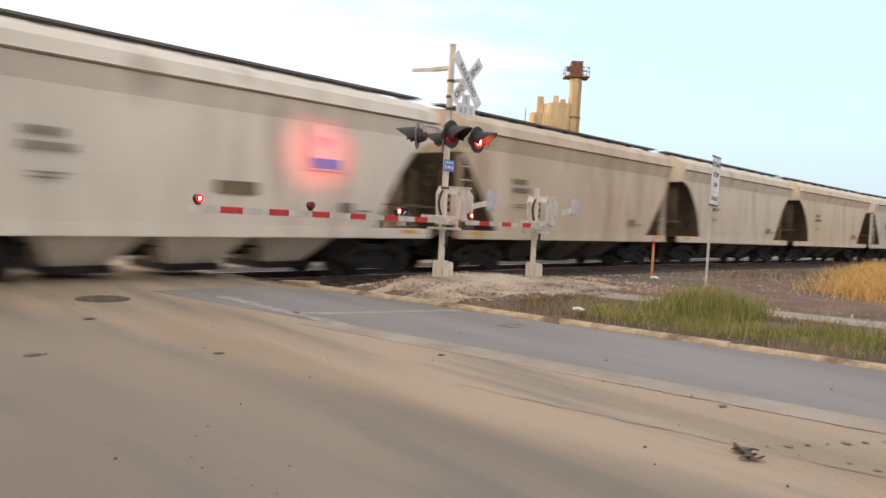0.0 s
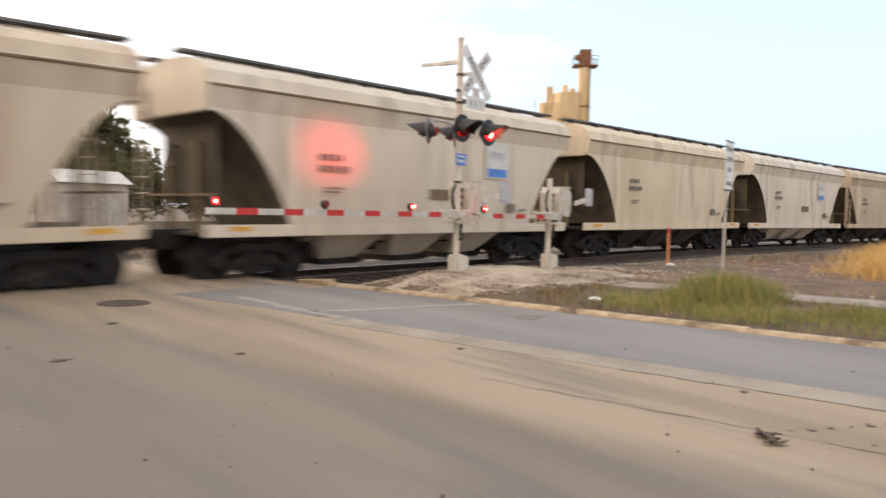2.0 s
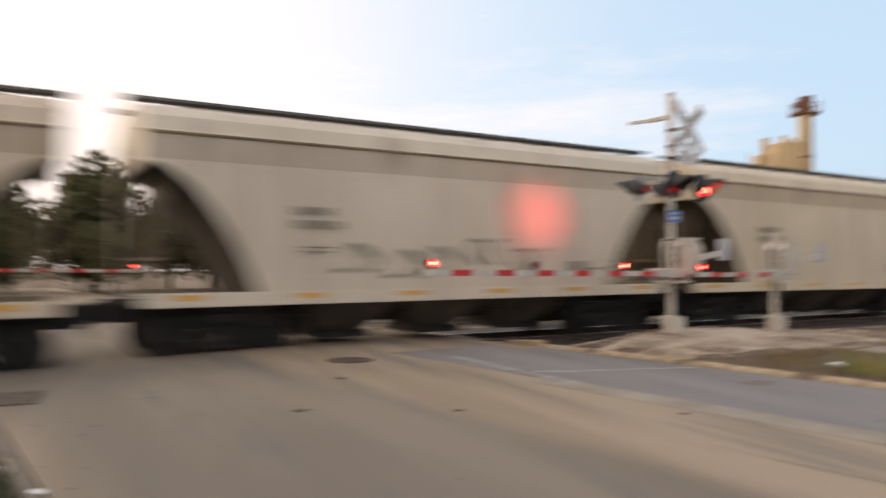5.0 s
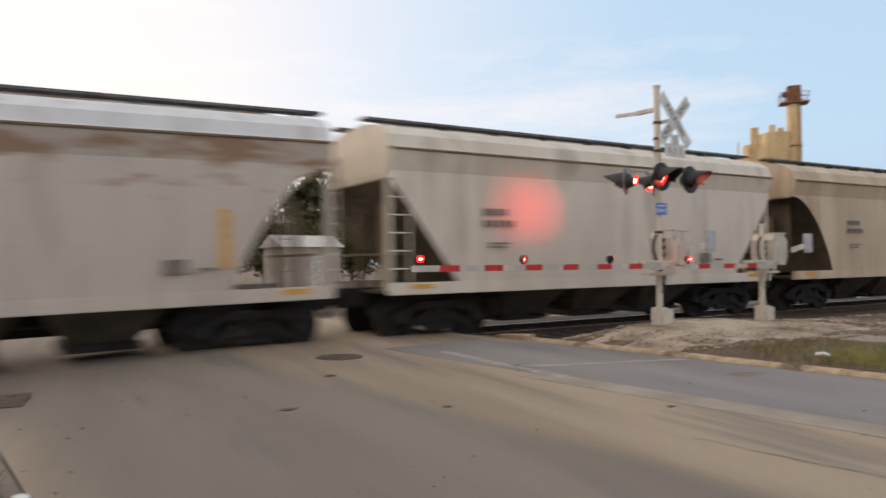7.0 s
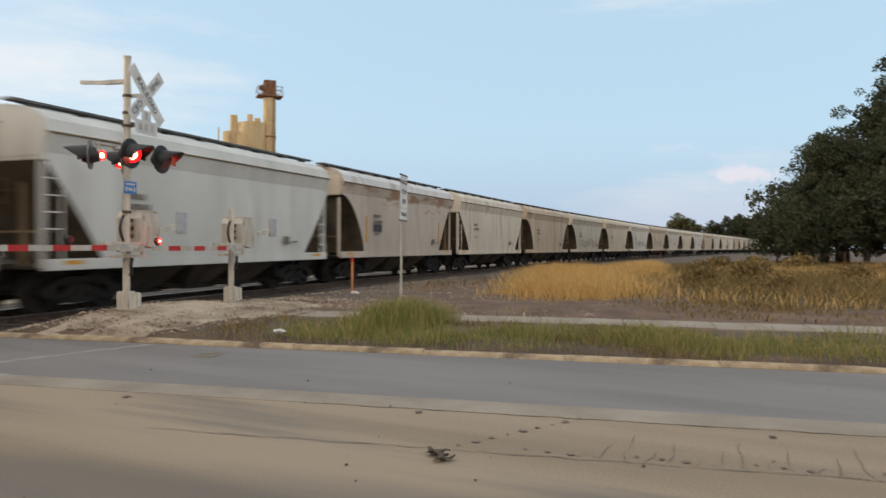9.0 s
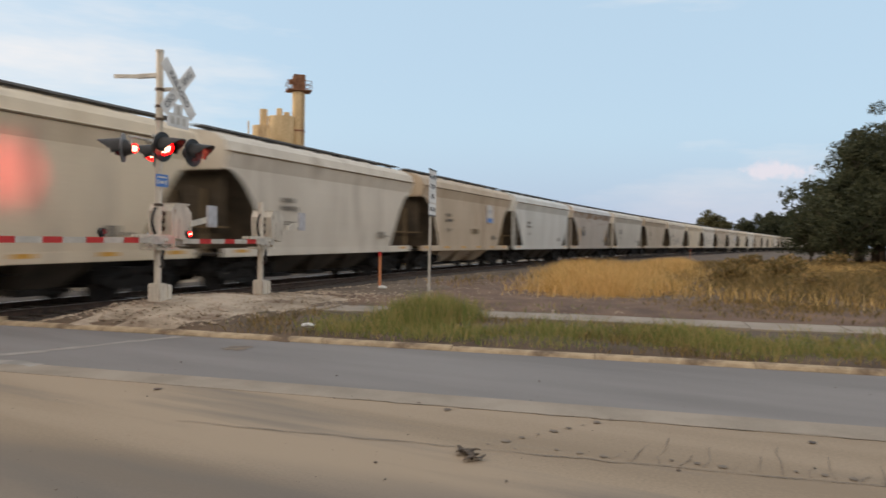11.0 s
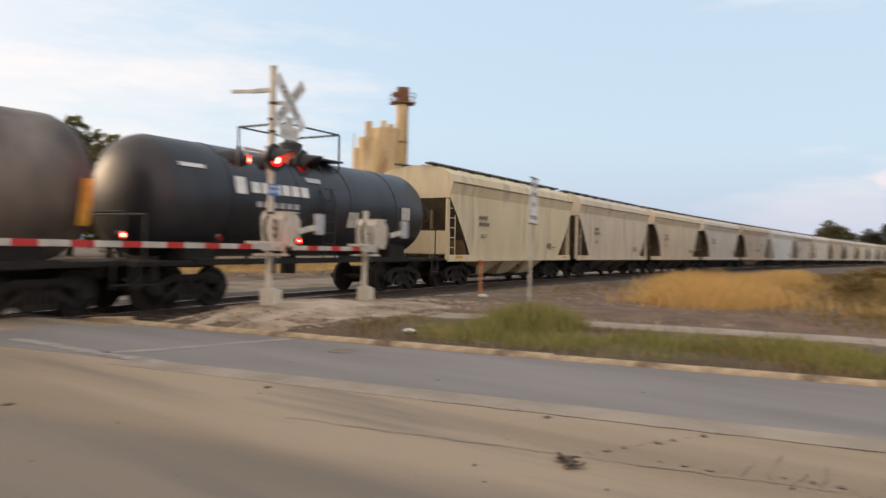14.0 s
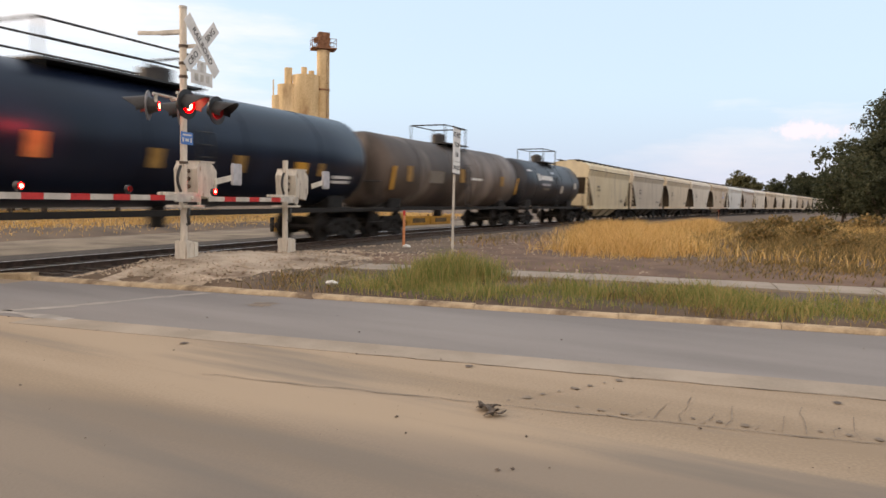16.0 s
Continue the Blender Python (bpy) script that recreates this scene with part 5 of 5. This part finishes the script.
for i, (x, y, s) in enumerate(((300, 31, 1.0), (305, 26, 1.15), (296, 21, 1.2), (310, 15, 1.3), (300, 10, 1.3), (290, 4, 1.4), (250, -2, 1.2), (130, -14, 1.1), (240, 2, 1.1), (315, 23, 1.2))):
    tree(WOODS, M_leaf, x, y, "far tree in the wooded skyline", i * 1.3, s)
for i, (x, y, s) in enumerate(((285, 41.5, 1.2), (288, 37, 1.0), (27, 48.5, 0.72), (30.0, 52, 0.74), (22, 52, 0.8), (30, 60, 0.95), (14, 55, 0.75), (6, 58, 0.7), (-2, 52, 0.75), (-9, 56, 0.8), (-16, 50, 0.8), (38, 66, 0.9), (-25, 55, 0.9), (47, 74, 0.9))):
    tree(WOODS, M_leaf_warm, x, y, "olive-green tree beyond the rails", i * 2.1, s)


def shed():
    t = thing("shed", "small pale grey shed beyond the rails", "shed", "", pose(9.5, 41, 0, 0, 0, 10))
    part("wall", bm_box(0, 0, 1.2, 3.4, 3.0, 2.6), M_gutter, t)
    bm = lofted([[(-1.9, -1.7, 2.5), (1.9, -1.7, 2.5), (1.9, 1.7, 2.5), (-1.9, 1.7, 2.5)], [(-1.9, -0.05, 3.2), (1.9, -0.05, 3.2), (1.9, 0.05, 3.2), (-1.9, 0.05, 3.2)]])
    part("roof", bm, M_steel_old, t)
    part("door", bm_box(0.3, -1.52, 1.0, 0.9, 0.05, 2.0), M_steel_old, t)


shed()
for i in range(22):
    a = radians(52 + 3.0 * i + random.uniform(-1, 1))
    d = random.uniform(46, 54)
    tagged(tree(BUSH, M_leaf_warm, d * math.cos(a), d * math.sin(a), "olive hedge bush beyond the rails", i * 1.1, random.uniform(0.8, 1.35)), category="bush").name = "bush"


def blades(name, material, spots, count, h, width, label, category, seed, lean=0.35, top=0.0):
    """Grass: thin bent blades, scattered where spots(x, y) allows."""
    rnd = np.random.default_rng(seed)
    x0, x1, y0, y1, inside = spots
    xs, ys = rnd.uniform(x0, x1, count * 4), rnd.uniform(y0, y1, count * 4)
    dens = inside(xs, ys)
    keep = rnd.uniform(0, 1, len(xs)) < dens
    xs, ys, dens = xs[keep][:count], ys[keep][:count], dens[keep][:count]
    n = len(xs)
    zs = ground_height(xs, ys)
    hh = h * rnd.uniform(0.35, 1.15, n) * (0.55 + 0.45 * dens)
    ang = rnd.uniform(0, 6.283, n)
    dx, dy = np.cos(ang), np.sin(ang)
    la, lr = rnd.uniform(0, 6.283, n), hh * lean * rnd.uniform(0.2, 1.2, n)
    p = np.stack([xs, ys, zs - 0.02], 1)
    side = np.stack([dx, dy, 0 * dx], 1) * (width * rnd.uniform(0.6, 1.4, n))[:, None]
    mid = p + np.stack([np.cos(la) * lr * 0.35, np.sin(la) * lr * 0.35, hh * 0.6], 1)
    tip = p + np.stack([np.cos(la) * lr, np.sin(la) * lr, hh], 1)
    v = np.stack([p - side, p + side, mid + side * (0.8 + top), mid - side * (0.8 + top), tip], 1).reshape(-1, 3)
    b = 5 * np.arange(n)[:, None]
    quads = (b + [0, 1, 2, 3]).tolist()
    tris = (b + [3, 2, 4]).tolist()
    return tagged(new(name, raw_mesh(name, v.tolist(), quads + tris, material)), label, category, kind="stuff")


def road_b(x, y):
    return (x - KERB.x) * N.x + (y - KERB.y) * N.y


def road_a(x, y):
    return (x - KERB.x) * U.x + (y - KERB.y) * U.y


def clump(x, y, s, seed):
    """Uneven patches, about 0 to 1.2."""
    total = 0.5
    for k in range(6):
        a = seed * 1.7 + k * 2.399
        f = s * (0.6 + 0.53 * k)
        total = total + 0.32 / (1 + 0.35 * k) * np.sin(f * (x * np.cos(a) + y * np.sin(a)) + 1.9 * k * seed)
    return total


def verge(x, y):
    b, a = road_b(x, y), road_a(x, y)
    ok = (b > 0.2) & (b < 2.7 + 0.5 * np.sin(1.3 * a)) & (a < 3.4)
    return ok * np.clip(-0.3 + 1.35 * clump(x, y, 1.7, 2), 0.02, 1) * np.clip((2.4 - a) / 2.6, 0.04, 1) * np.clip((b - 0.1) / 0.8, 0.2, 1)


blades("verge_grass", M_grass, (7, 22, -20, 10, verge), 100000, 0.17, 0.006, "green and brown verge grass between kerb and footpath", "grass", 5, 0.6)


def tuft(x, y):
    return np.clip(1.2 - np.hypot((x - 10.6) / 1.3, (y - 5.9) / 0.8), 0, 1)


blades("tall_verge_grass", M_grass, (8.5, 13, 4.5, 7.5, tuft), 5200, 0.55, 0.006, "taller green grass tuft round the sign post", "grass", 6, 0.5)


def verge_clumps(x, y):
    b, a = road_b(x, y), road_a(x, y)
    ok = (b > 0.25) & (b < 2.6) & (a < 2.2)
    return ok * np.clip(1.5 * clump(x, y, 2.3, 4) - 0.75, 0, 1)


blades("verge_clumps", M_grass, (7, 22, -16, 8, verge_clumps), 22000, 0.34, 0.006, "taller uneven green clumps in the verge", "grass", 15, 0.8)


def verge_straw(x, y):
    b, a = road_b(x, y), road_a(x, y)
    ok = (b > 0.15) & (b < 3.5) & (a < 3.0)
    return ok * np.clip(1.3 * clump(x, y, 1.9, 7) - 0.45, 0, 1)


blades("verge_straw", M_weed, (7, 22, -16, 9, verge_straw), 26000, 0.18, 0.0055, "brown dried stalks among the verge grass", "grass", 16, 0.9)


def near_verge(x, y):
    b, a = road_b(x, y), road_a(x, y)
    return ((b < -ROAD_W - 0.16) & (b > -ROAD_W - 3.5) & (a < 7)) * np.clip(0.35 + clump(x, y, 1.2, 13), 0.1, 1)


blades("near_verge_grass", M_leaf, (-9, 1, -3, 14, near_verge), 42000, 0.13, 0.007, "dark green grass beside the near kerb", "grass", 19, 0.8)


def behind_path(x, y):
    b, a = road_b(x, y), road_a(x, y)
    return ((b > 4.6) & (b < 6.4)) * np.clip(clump(x, y, 0.9, 1) * 0.5 - 0.1, 0, 1)


blades("path_grass", M_grass, (10, 24, -20, 8, behind_path), 5000, 0.22, 0.008, "sparse grass behind the footpath", "grass", 7, 0.7)


def straw(x, y):
    b, off = road_b(x, y), track_off(x, y)
    edge = np.clip((b - 7.6) / 1.6, 0, 1) * np.clip((-off - 3.6) / 2.0, 0, 1) * np.clip((x - 16.0) / 3, 0, 1)
    near = np.clip((y - 0.135 * x - 0.9 * clump(x, y, 0.5, 6)) / 1.6, 0, 1)
    near = near * np.clip((6.8 + (x - 16.4) * 0.30 + 1.5 * clump(x, y, 0.8, 12) - y) / 2.0, 0, 1)
    return edge * near * np.clip(-0.1 + 1.1 * clump(x, y, 1.3, 3), 0.03, 1)


blades("straw_grass", M_straw, (15, 52, -6, 16, straw), 80000, 0.74, 0.0055, "tall golden dry grass along the rails", "grass", 8, 0.9, 0.3)


def weeds(x, y):
    b, off = road_b(x, y), track_off(x, y)
    return ((b > 8.0) & (off < -5)) * np.clip((x - 17.5) / 5, 0, 1) * np.clip(0.25 + clump(x, y, 0.35, 5), 0.15, 1) * np.where(y < 3.5, 1, 0.3)


blades("weeds", M_weed, (17, 62, -30, 12, weeds), 110000, 0.5, 0.010, "brown-green weeds on the rough field", "weeds", 9, 1.0, 0.4)


def field_straw(x, y):
    b, off = road_b(x, y), track_off(x, y)
    return ((b > 7.6) & (off < -4.5)) * np.clip((x - 17.0) / 4, 0, 1) * np.clip(1.5 * clump(x, y, 0.55, 9) - 0.55, 0, 1) * (y < 5)


blades("field_straw", M_straw, (17, 58, -22, 6, field_straw), 15000, 0.6, 0.007, "golden dry stalks among the field weeds", "grass", 17, 0.7, 0.4)


def rough_strip(x, y):
    b, a = road_b(x, y), road_a(x, y)
    return ((b > 5.0) & (b < 9.5)) * np.clip((-2.0 - a) / 4, 0, 1) * np.clip(1.4 * clump(x, y, 0.7, 11) - 0.2, 0, 1)


blades("rough_weeds", M_weed, (11, 30, -22, 6, rough_strip), 22000, 0.2, 0.008, "low brown weeds on the dirt behind the footpath", "weeds", 18, 0.9, 0.4)


def far_bank(x, y):
    off = track_off(x, y)
    return ((off > 4.5) & (off < 38)) * np.clip((off - 8.5) / 3, 0.0, 1) * ((road_b(x, y) > 1.5) | (road_b(x, y) < -ROAD_W - 1.5))


blades("bank_grass", M_straw, (-40, 60, 20, 52, far_bank), 70000, 0.2, 0.012, "dry yellow grass beyond the rails", "grass", 10, 0.5, 0.5)


def shrub(x, y, s, seed):
    v, f = leaf_cloud([(random.uniform(-0.5, 0.5), random.uniform(-0.5, 0.5), random.uniform(0.2, 0.6), 0.38) for _ in range(9)], 900, 0.07, np.random.default_rng(seed))
    t = thing("shrub", "low dusty green shrub among dry grass", "shrub", "field shrubs", None)
    stem = bmesh.new()
    for k in range(5):
        rod(stem, (0, 0, -0.1), (math.cos(k * 1.3) * 0.4, math.sin(k * 1.3) * 0.4, 0.6), 0.015, 5, 0.006)
    part("stem", stem, M_bark, t)
    part("foliage", raw_mesh("foliage", v.tolist(), f.tolist(), M_weed), M_weed, t)
    t.matrix_basis = Matrix.LocRotScale((x, y, float(ground_height(x, y))), None, (s, s, s))


for i, (x, y, s) in enumerate(((26, 3.0, 0.9), (29, 1.5, 1.1), (33, 3.5, 1.0), (24.5, 0.5, 0.8), (38, 2, 1.2), (31, -2, 0.9), (42, 0, 1.2), (36, -4, 1.0), (27, -5, 0.9), (45, 4, 1.0))):
    shrub(x, y, s, 60 + i)


def barrier():
    """A long low yellow steel barrier beyond the rails."""
    t = thing("yellow_barrier", "long low faded yellow steel barrier beyond the rails", "barrier", "", pose(33.0, 23.2, -0.28, 0, 0, 4))
    for k in range(6):
        part("panel", bm_box(-7.5 + 3.0 * k, 0, 0.42, 2.94, 0.12, 0.62, bevel=0.02), M_yellow, t)
        part("post", bm_box(-9.0 + 3.0 * k, 0.1, 0.35, 0.12, 0.12, 0.9), M_truck, t)
        part("marking_bar", bm_box(-7.5 + 3.0 * k, -0.064, 0.45, 1.6, 0.008, 0.26), M_grime_shade, t)


barrier()

# ---- small things on the road ----


def manhole(x, y):
    t = thing("manhole_cover", "rusty round manhole cover set in the road", "manhole cover", "", pose(x, y, 0.004))
    part("rim", bm_rod((0, 0, -0.03), (0, 0, 0.004), 0.365, 32), M_iron, t)
    part("cover", bm_rod((0, 0, -0.02), (0, 0, 0.010), 0.34, 32), M_iron, t)
    bm = bmesh.new()
    for k in range(-3, 4):
        box(bm, k * 0.085, 0, 0.012, 0.03, 2 * math.sqrt(max(0.31 ** 2 - (k * 0.085) ** 2, 0.001)), 0.008)
    part("rib", bm, M_iron, t)


manhole(2.83, 10.81)
tagged(part("storm_grate", bm_box(-1.5, 9.1, -0.035, 0.5, 0.9, 0.02, bevel=0.004), M_iron), "rusty iron drain grate in the gutter", "drain")


def debris():
    t = thing("tyre_shred", "dark shredded tyre scrap lying on the road", "debris", "", pose(4.22, 1.97, 0.0, 0, 0, 25) @ Matrix.Diagonal((0.66, 0.62, 0.6, 1)))
    rnd = random.Random(2)
    for i in range(6):
        bm = bmesh.new()
        secs = []
        for k in range(6):
            x = -0.12 + 0.05 * k
            z = 0.012 + 0.035 * math.sin(k * 0.9 + i) ** 2
            w = 0.05 * (1 - abs(k - 2.5) / 4)
            secs.append([(x, -w, z), (x, w, z + 0.015), (x, w, z + 0.028), (x, -w, z + 0.014)])
        p = lofted(secs)
        bm.free()
        ob = part("shred", p, M_rubber, t)
        ob.matrix_basis = pose(rnd.uniform(-0.12, 0.14), rnd.uniform(-0.05, 0.07), 0, rnd.uniform(-10, 10), 0, rnd.uniform(0, 360))


debris()


def stones():
    """Loose grit on the road, too small to count."""
    rnd = np.random.default_rng(3)
    verts, faces = [], []
    base = [(1, 0, 0), (-1, 0, 0), (0, 1, 0), (0, -1, 0), (0, 0, 0.7), (0, 0, -0.3)]
    tri = [(0, 2, 4), (2, 1, 4), (1, 3, 4), (3, 0, 4), (2, 0, 5), (1, 2, 5), (3, 1, 5), (0, 3, 5)]
    for i in range(420):
        a, b = rnd.uniform(-9, 8), -abs(rnd.normal(0, 3.6)) % ROAD_W
        p = on_road(a, -b)
        s = 0.004 + 0.013 * rnd.uniform() ** 4
        o = len(verts)
        verts += [(p.x + x * s * rnd.uniform(0.6, 1.5), p.y + y * s * rnd.uniform(0.6, 1.5), 0.006 + z * s) for x, y, z in base]
        faces += [tuple(o + q for q in f) for f in tri]
    tagged(new("grit", raw_mesh("grit", verts, faces, M_iron)), "dark grit scattered over the road", "grit", kind="stuff")


stones()


def stain(a, bb, r, seed, material, name, label):
    """A small flat blot on the road."""
    rnd = random.Random(seed)
    bm = bmesh.new()
    ring = []
    for k in range(18):
        q = 6.2832 * k / 18
        f = r * rnd.uniform(0.6, 1.15)
        ring.append(bm.verts.new(on_road(a + f * math.cos(q) * 0.8, bb + f * math.sin(q), 0.0085)))
    bm.faces.new(ring)
    tagged(part(name, bm, material), label, "stain", kind="structure")


stain(1.88, -0.78, 0.24, 1, M_sealer, "tar_patch", "dark tar patch on the asphalt lane")
for i, (a, bb, r) in enumerate(((1.2, -3.3, 0.05), (-1.6, -3.2, 0.05), (-4.4, -3.3, 0.04), (2.6, -5.0, 0.06), (3.5, -6.3, 0.08), (5.2, -4.9, 0.08))):
    stain(a, bb, r, 20 + i, M_iron, "tar_patch", "small dark tar spot on the road")


for i in range(9):
    stain(-2.15 - 0.10 * i, -4.12 + 0.13 * i, 0.018 + 0.014 * ((i * 5) % 3), 40 + i, M_sealer, "dark_fleck", "dark worn fleck in the concrete")
for i in range(15):
    stain(-2.35 - 0.19 * i - 0.03 * ((i * 7) % 4), -4.17 + 0.025 * ((i * 3) % 4), 0.012 + 0.009 * ((i * 5) % 4), 60 + i, M_sealer, "dark_fleck", "dark worn fleck in the concrete")

def apron_stones():
    rnd = np.random.default_rng(12)
    verts, faces = [], []
    base = [(1, 0, 0), (-1, 0, 0), (0, 1, 0), (0, -1, 0), (0, 0, 0.8), (0, 0, -0.4)]
    tri = [(0, 2, 4), (2, 1, 4), (1, 3, 4), (3, 0, 4), (2, 0, 5), (1, 2, 5), (3, 1, 5), (0, 3, 5)]
    for i in range(5200):
        if i < 3200:
            x, y = rnd.uniform(6.9, 15), rnd.uniform(8.2, 13.2)
        else:
            x, y = rnd.uniform(12, 30), rnd.uniform(3, 14)
        if road_b(x, y) < 0.25 or track_off(x, y) > -1.6:
            continue
        s = 0.012 + 0.035 * rnd.uniform() ** 3
        z = float(ground_height(x, y)) + 0.03
        o = len(verts)
        verts += [(x + px * s * rnd.uniform(0.6, 1.5), y + py * s * rnd.uniform(0.6, 1.5), z + pz * s) for px, py, pz in base]
        faces += [tuple(o + q for q in f) for f in tri]
    tagged(new("loose_stones", raw_mesh("loose_stones", verts, faces, M_pale_gravel)), "loose pale stones strewn round the signal masts", "stones", kind="stuff")


apron_stones()


def crack(name, pts, width, label, material=M_sealer):
    """A thin strip of dark sealer along a line on the road."""
    bm = bmesh.new()
    rnd = random.Random(len(name) + int(pts[0][0] * 10))
    line = []
    for (a0, b0), (a1, b1) in zip(pts, pts[1:]):
        n = max(2, int(math.hypot(a1 - a0, b1 - b0) / 0.15))
        line += [(a0 + (a1 - a0) * k / n, b0 + (b1 - b0) * k / n) for k in range(n)]
    line.append(pts[-1])
    prev = None
    along = abs(pts[-1][0] - pts[0][0]) > abs(pts[-1][1] - pts[0][1])
    for a, b in line:
        w = width * rnd.uniform(0.4, 1.4)
        j = rnd.uniform(-0.02, 0.02)
        q = [(a + (0 if along else s * w), b + (s * w if along else 0)) for s in (-1, 1)]
        cur = [bm.verts.new(on_road(x + (0 if along else j), y + (j if along else 0), 0.007)) for x, y in q]
        if prev:
            bm.faces.new((prev[0], prev[1], cur[1], cur[0]))
        prev = cur
    return tagged(part(name, bm, material), label, "crack", kind="structure")


crack("pale_scuff", [(4.3, -2.5), (3.95, -1.93), (3.5, -0.7), (3.2, -0.1)], 0.09, "pale chalky line worn across the asphalt", M_scuff)
crack("pale_scuff", [(3.2, -2.66), (4.6, -2.5), (6.4, -2.2)], 0.10, "pale chalky edge of the asphalt", M_scuff)
crack("road_joint", [(-30, -4.22), (0.3, -4.25)], 0.006, "dark straight joint in the concrete road")
crack("lane_joint", [(-30, -3.08), (-0.5, -3.08)], 0.006, "dark joint beside the pale strip")
for k in range(22):
    crack("tyre_scrape", [(-3.0 - 0.15 * k, -4.2), (-3.08 - 0.15 * k, -4.2 + 0.15 + 0.65 * ((k * 7) % 5) / 5)], 0.003, "thin dark scrape across the concrete")
for i, (x, y, z, s) in enumerate(((8.35, 6.66, 0.17, 0.09), (9.35, 0.4, 0.02, 0.07), (9.1, 1.3, 0.02, 0.05), (9.7, -0.6, 0.02, 0.08), (-1.2, 5.6, 0.03, 0.05), (-2.0, 7.2, 0.03, 0.06), (-0.9, 4.9, 0.03, 0.05))):
    bm = bmesh.new()
    bmesh.ops.create_icosphere(bm, subdivisions=2, radius=s)
    for v in bm.verts:
        v.co *= 1 + 0.35 * noise.noise(v.co * 14 + Vector((i, 0, 0)))
        v.co.z *= 0.4
    ob = tagged(part("litter", bm, M_litter), "small crumpled piece of white litter", "litter", "litter at the kerb")
    ob.location = (x, y, z)


def motions():
    times = [0.5 * k for k in range(33)]
    for car, behind, half in TRAIN:
        rows = []
        for t in times:
            s = float(np.interp(t, [a for a, _ in RUN], [b for _, b in RUN])) - behind
            a, b = on_track(s - half), on_track(s + half)
            d = b - a
            m = Matrix.Translation((a + b) / 2) @ pose(0, 0, 0, 0, -math.degrees(math.atan2(d.z, math.hypot(d.x, d.y))), math.degrees(math.atan2(d.y, d.x)))
            rows.append((t, m))
        walk(car, rows)
    # the two lamps of each pair flash in turn, about once a second; turning the bright side away stands in for off
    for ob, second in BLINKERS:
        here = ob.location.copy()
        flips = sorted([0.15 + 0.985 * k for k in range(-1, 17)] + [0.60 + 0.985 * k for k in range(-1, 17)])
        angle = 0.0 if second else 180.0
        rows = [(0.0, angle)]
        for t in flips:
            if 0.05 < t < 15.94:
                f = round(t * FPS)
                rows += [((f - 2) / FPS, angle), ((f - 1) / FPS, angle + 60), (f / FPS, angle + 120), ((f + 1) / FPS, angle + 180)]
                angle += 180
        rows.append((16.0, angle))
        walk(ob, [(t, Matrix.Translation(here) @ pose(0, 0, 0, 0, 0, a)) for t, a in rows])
    # wheels of the last wagons turn as they roll; one row a frame keeps each step under a quarter turn
    for w in WHEELS[-4 * 6:]:
        here = w.location.copy()
        rows = []
        for k in range(0, 16 * FPS + 1):
            s = float(np.interp(k / FPS, [a for a, _ in RUN], [b for _, b in RUN]))
            rows.append((k / FPS, Matrix.Translation(here) @ pose(0, 0, 0, 0, math.degrees(s / 0.457) % 360, 0)))
        walk(w, rows)


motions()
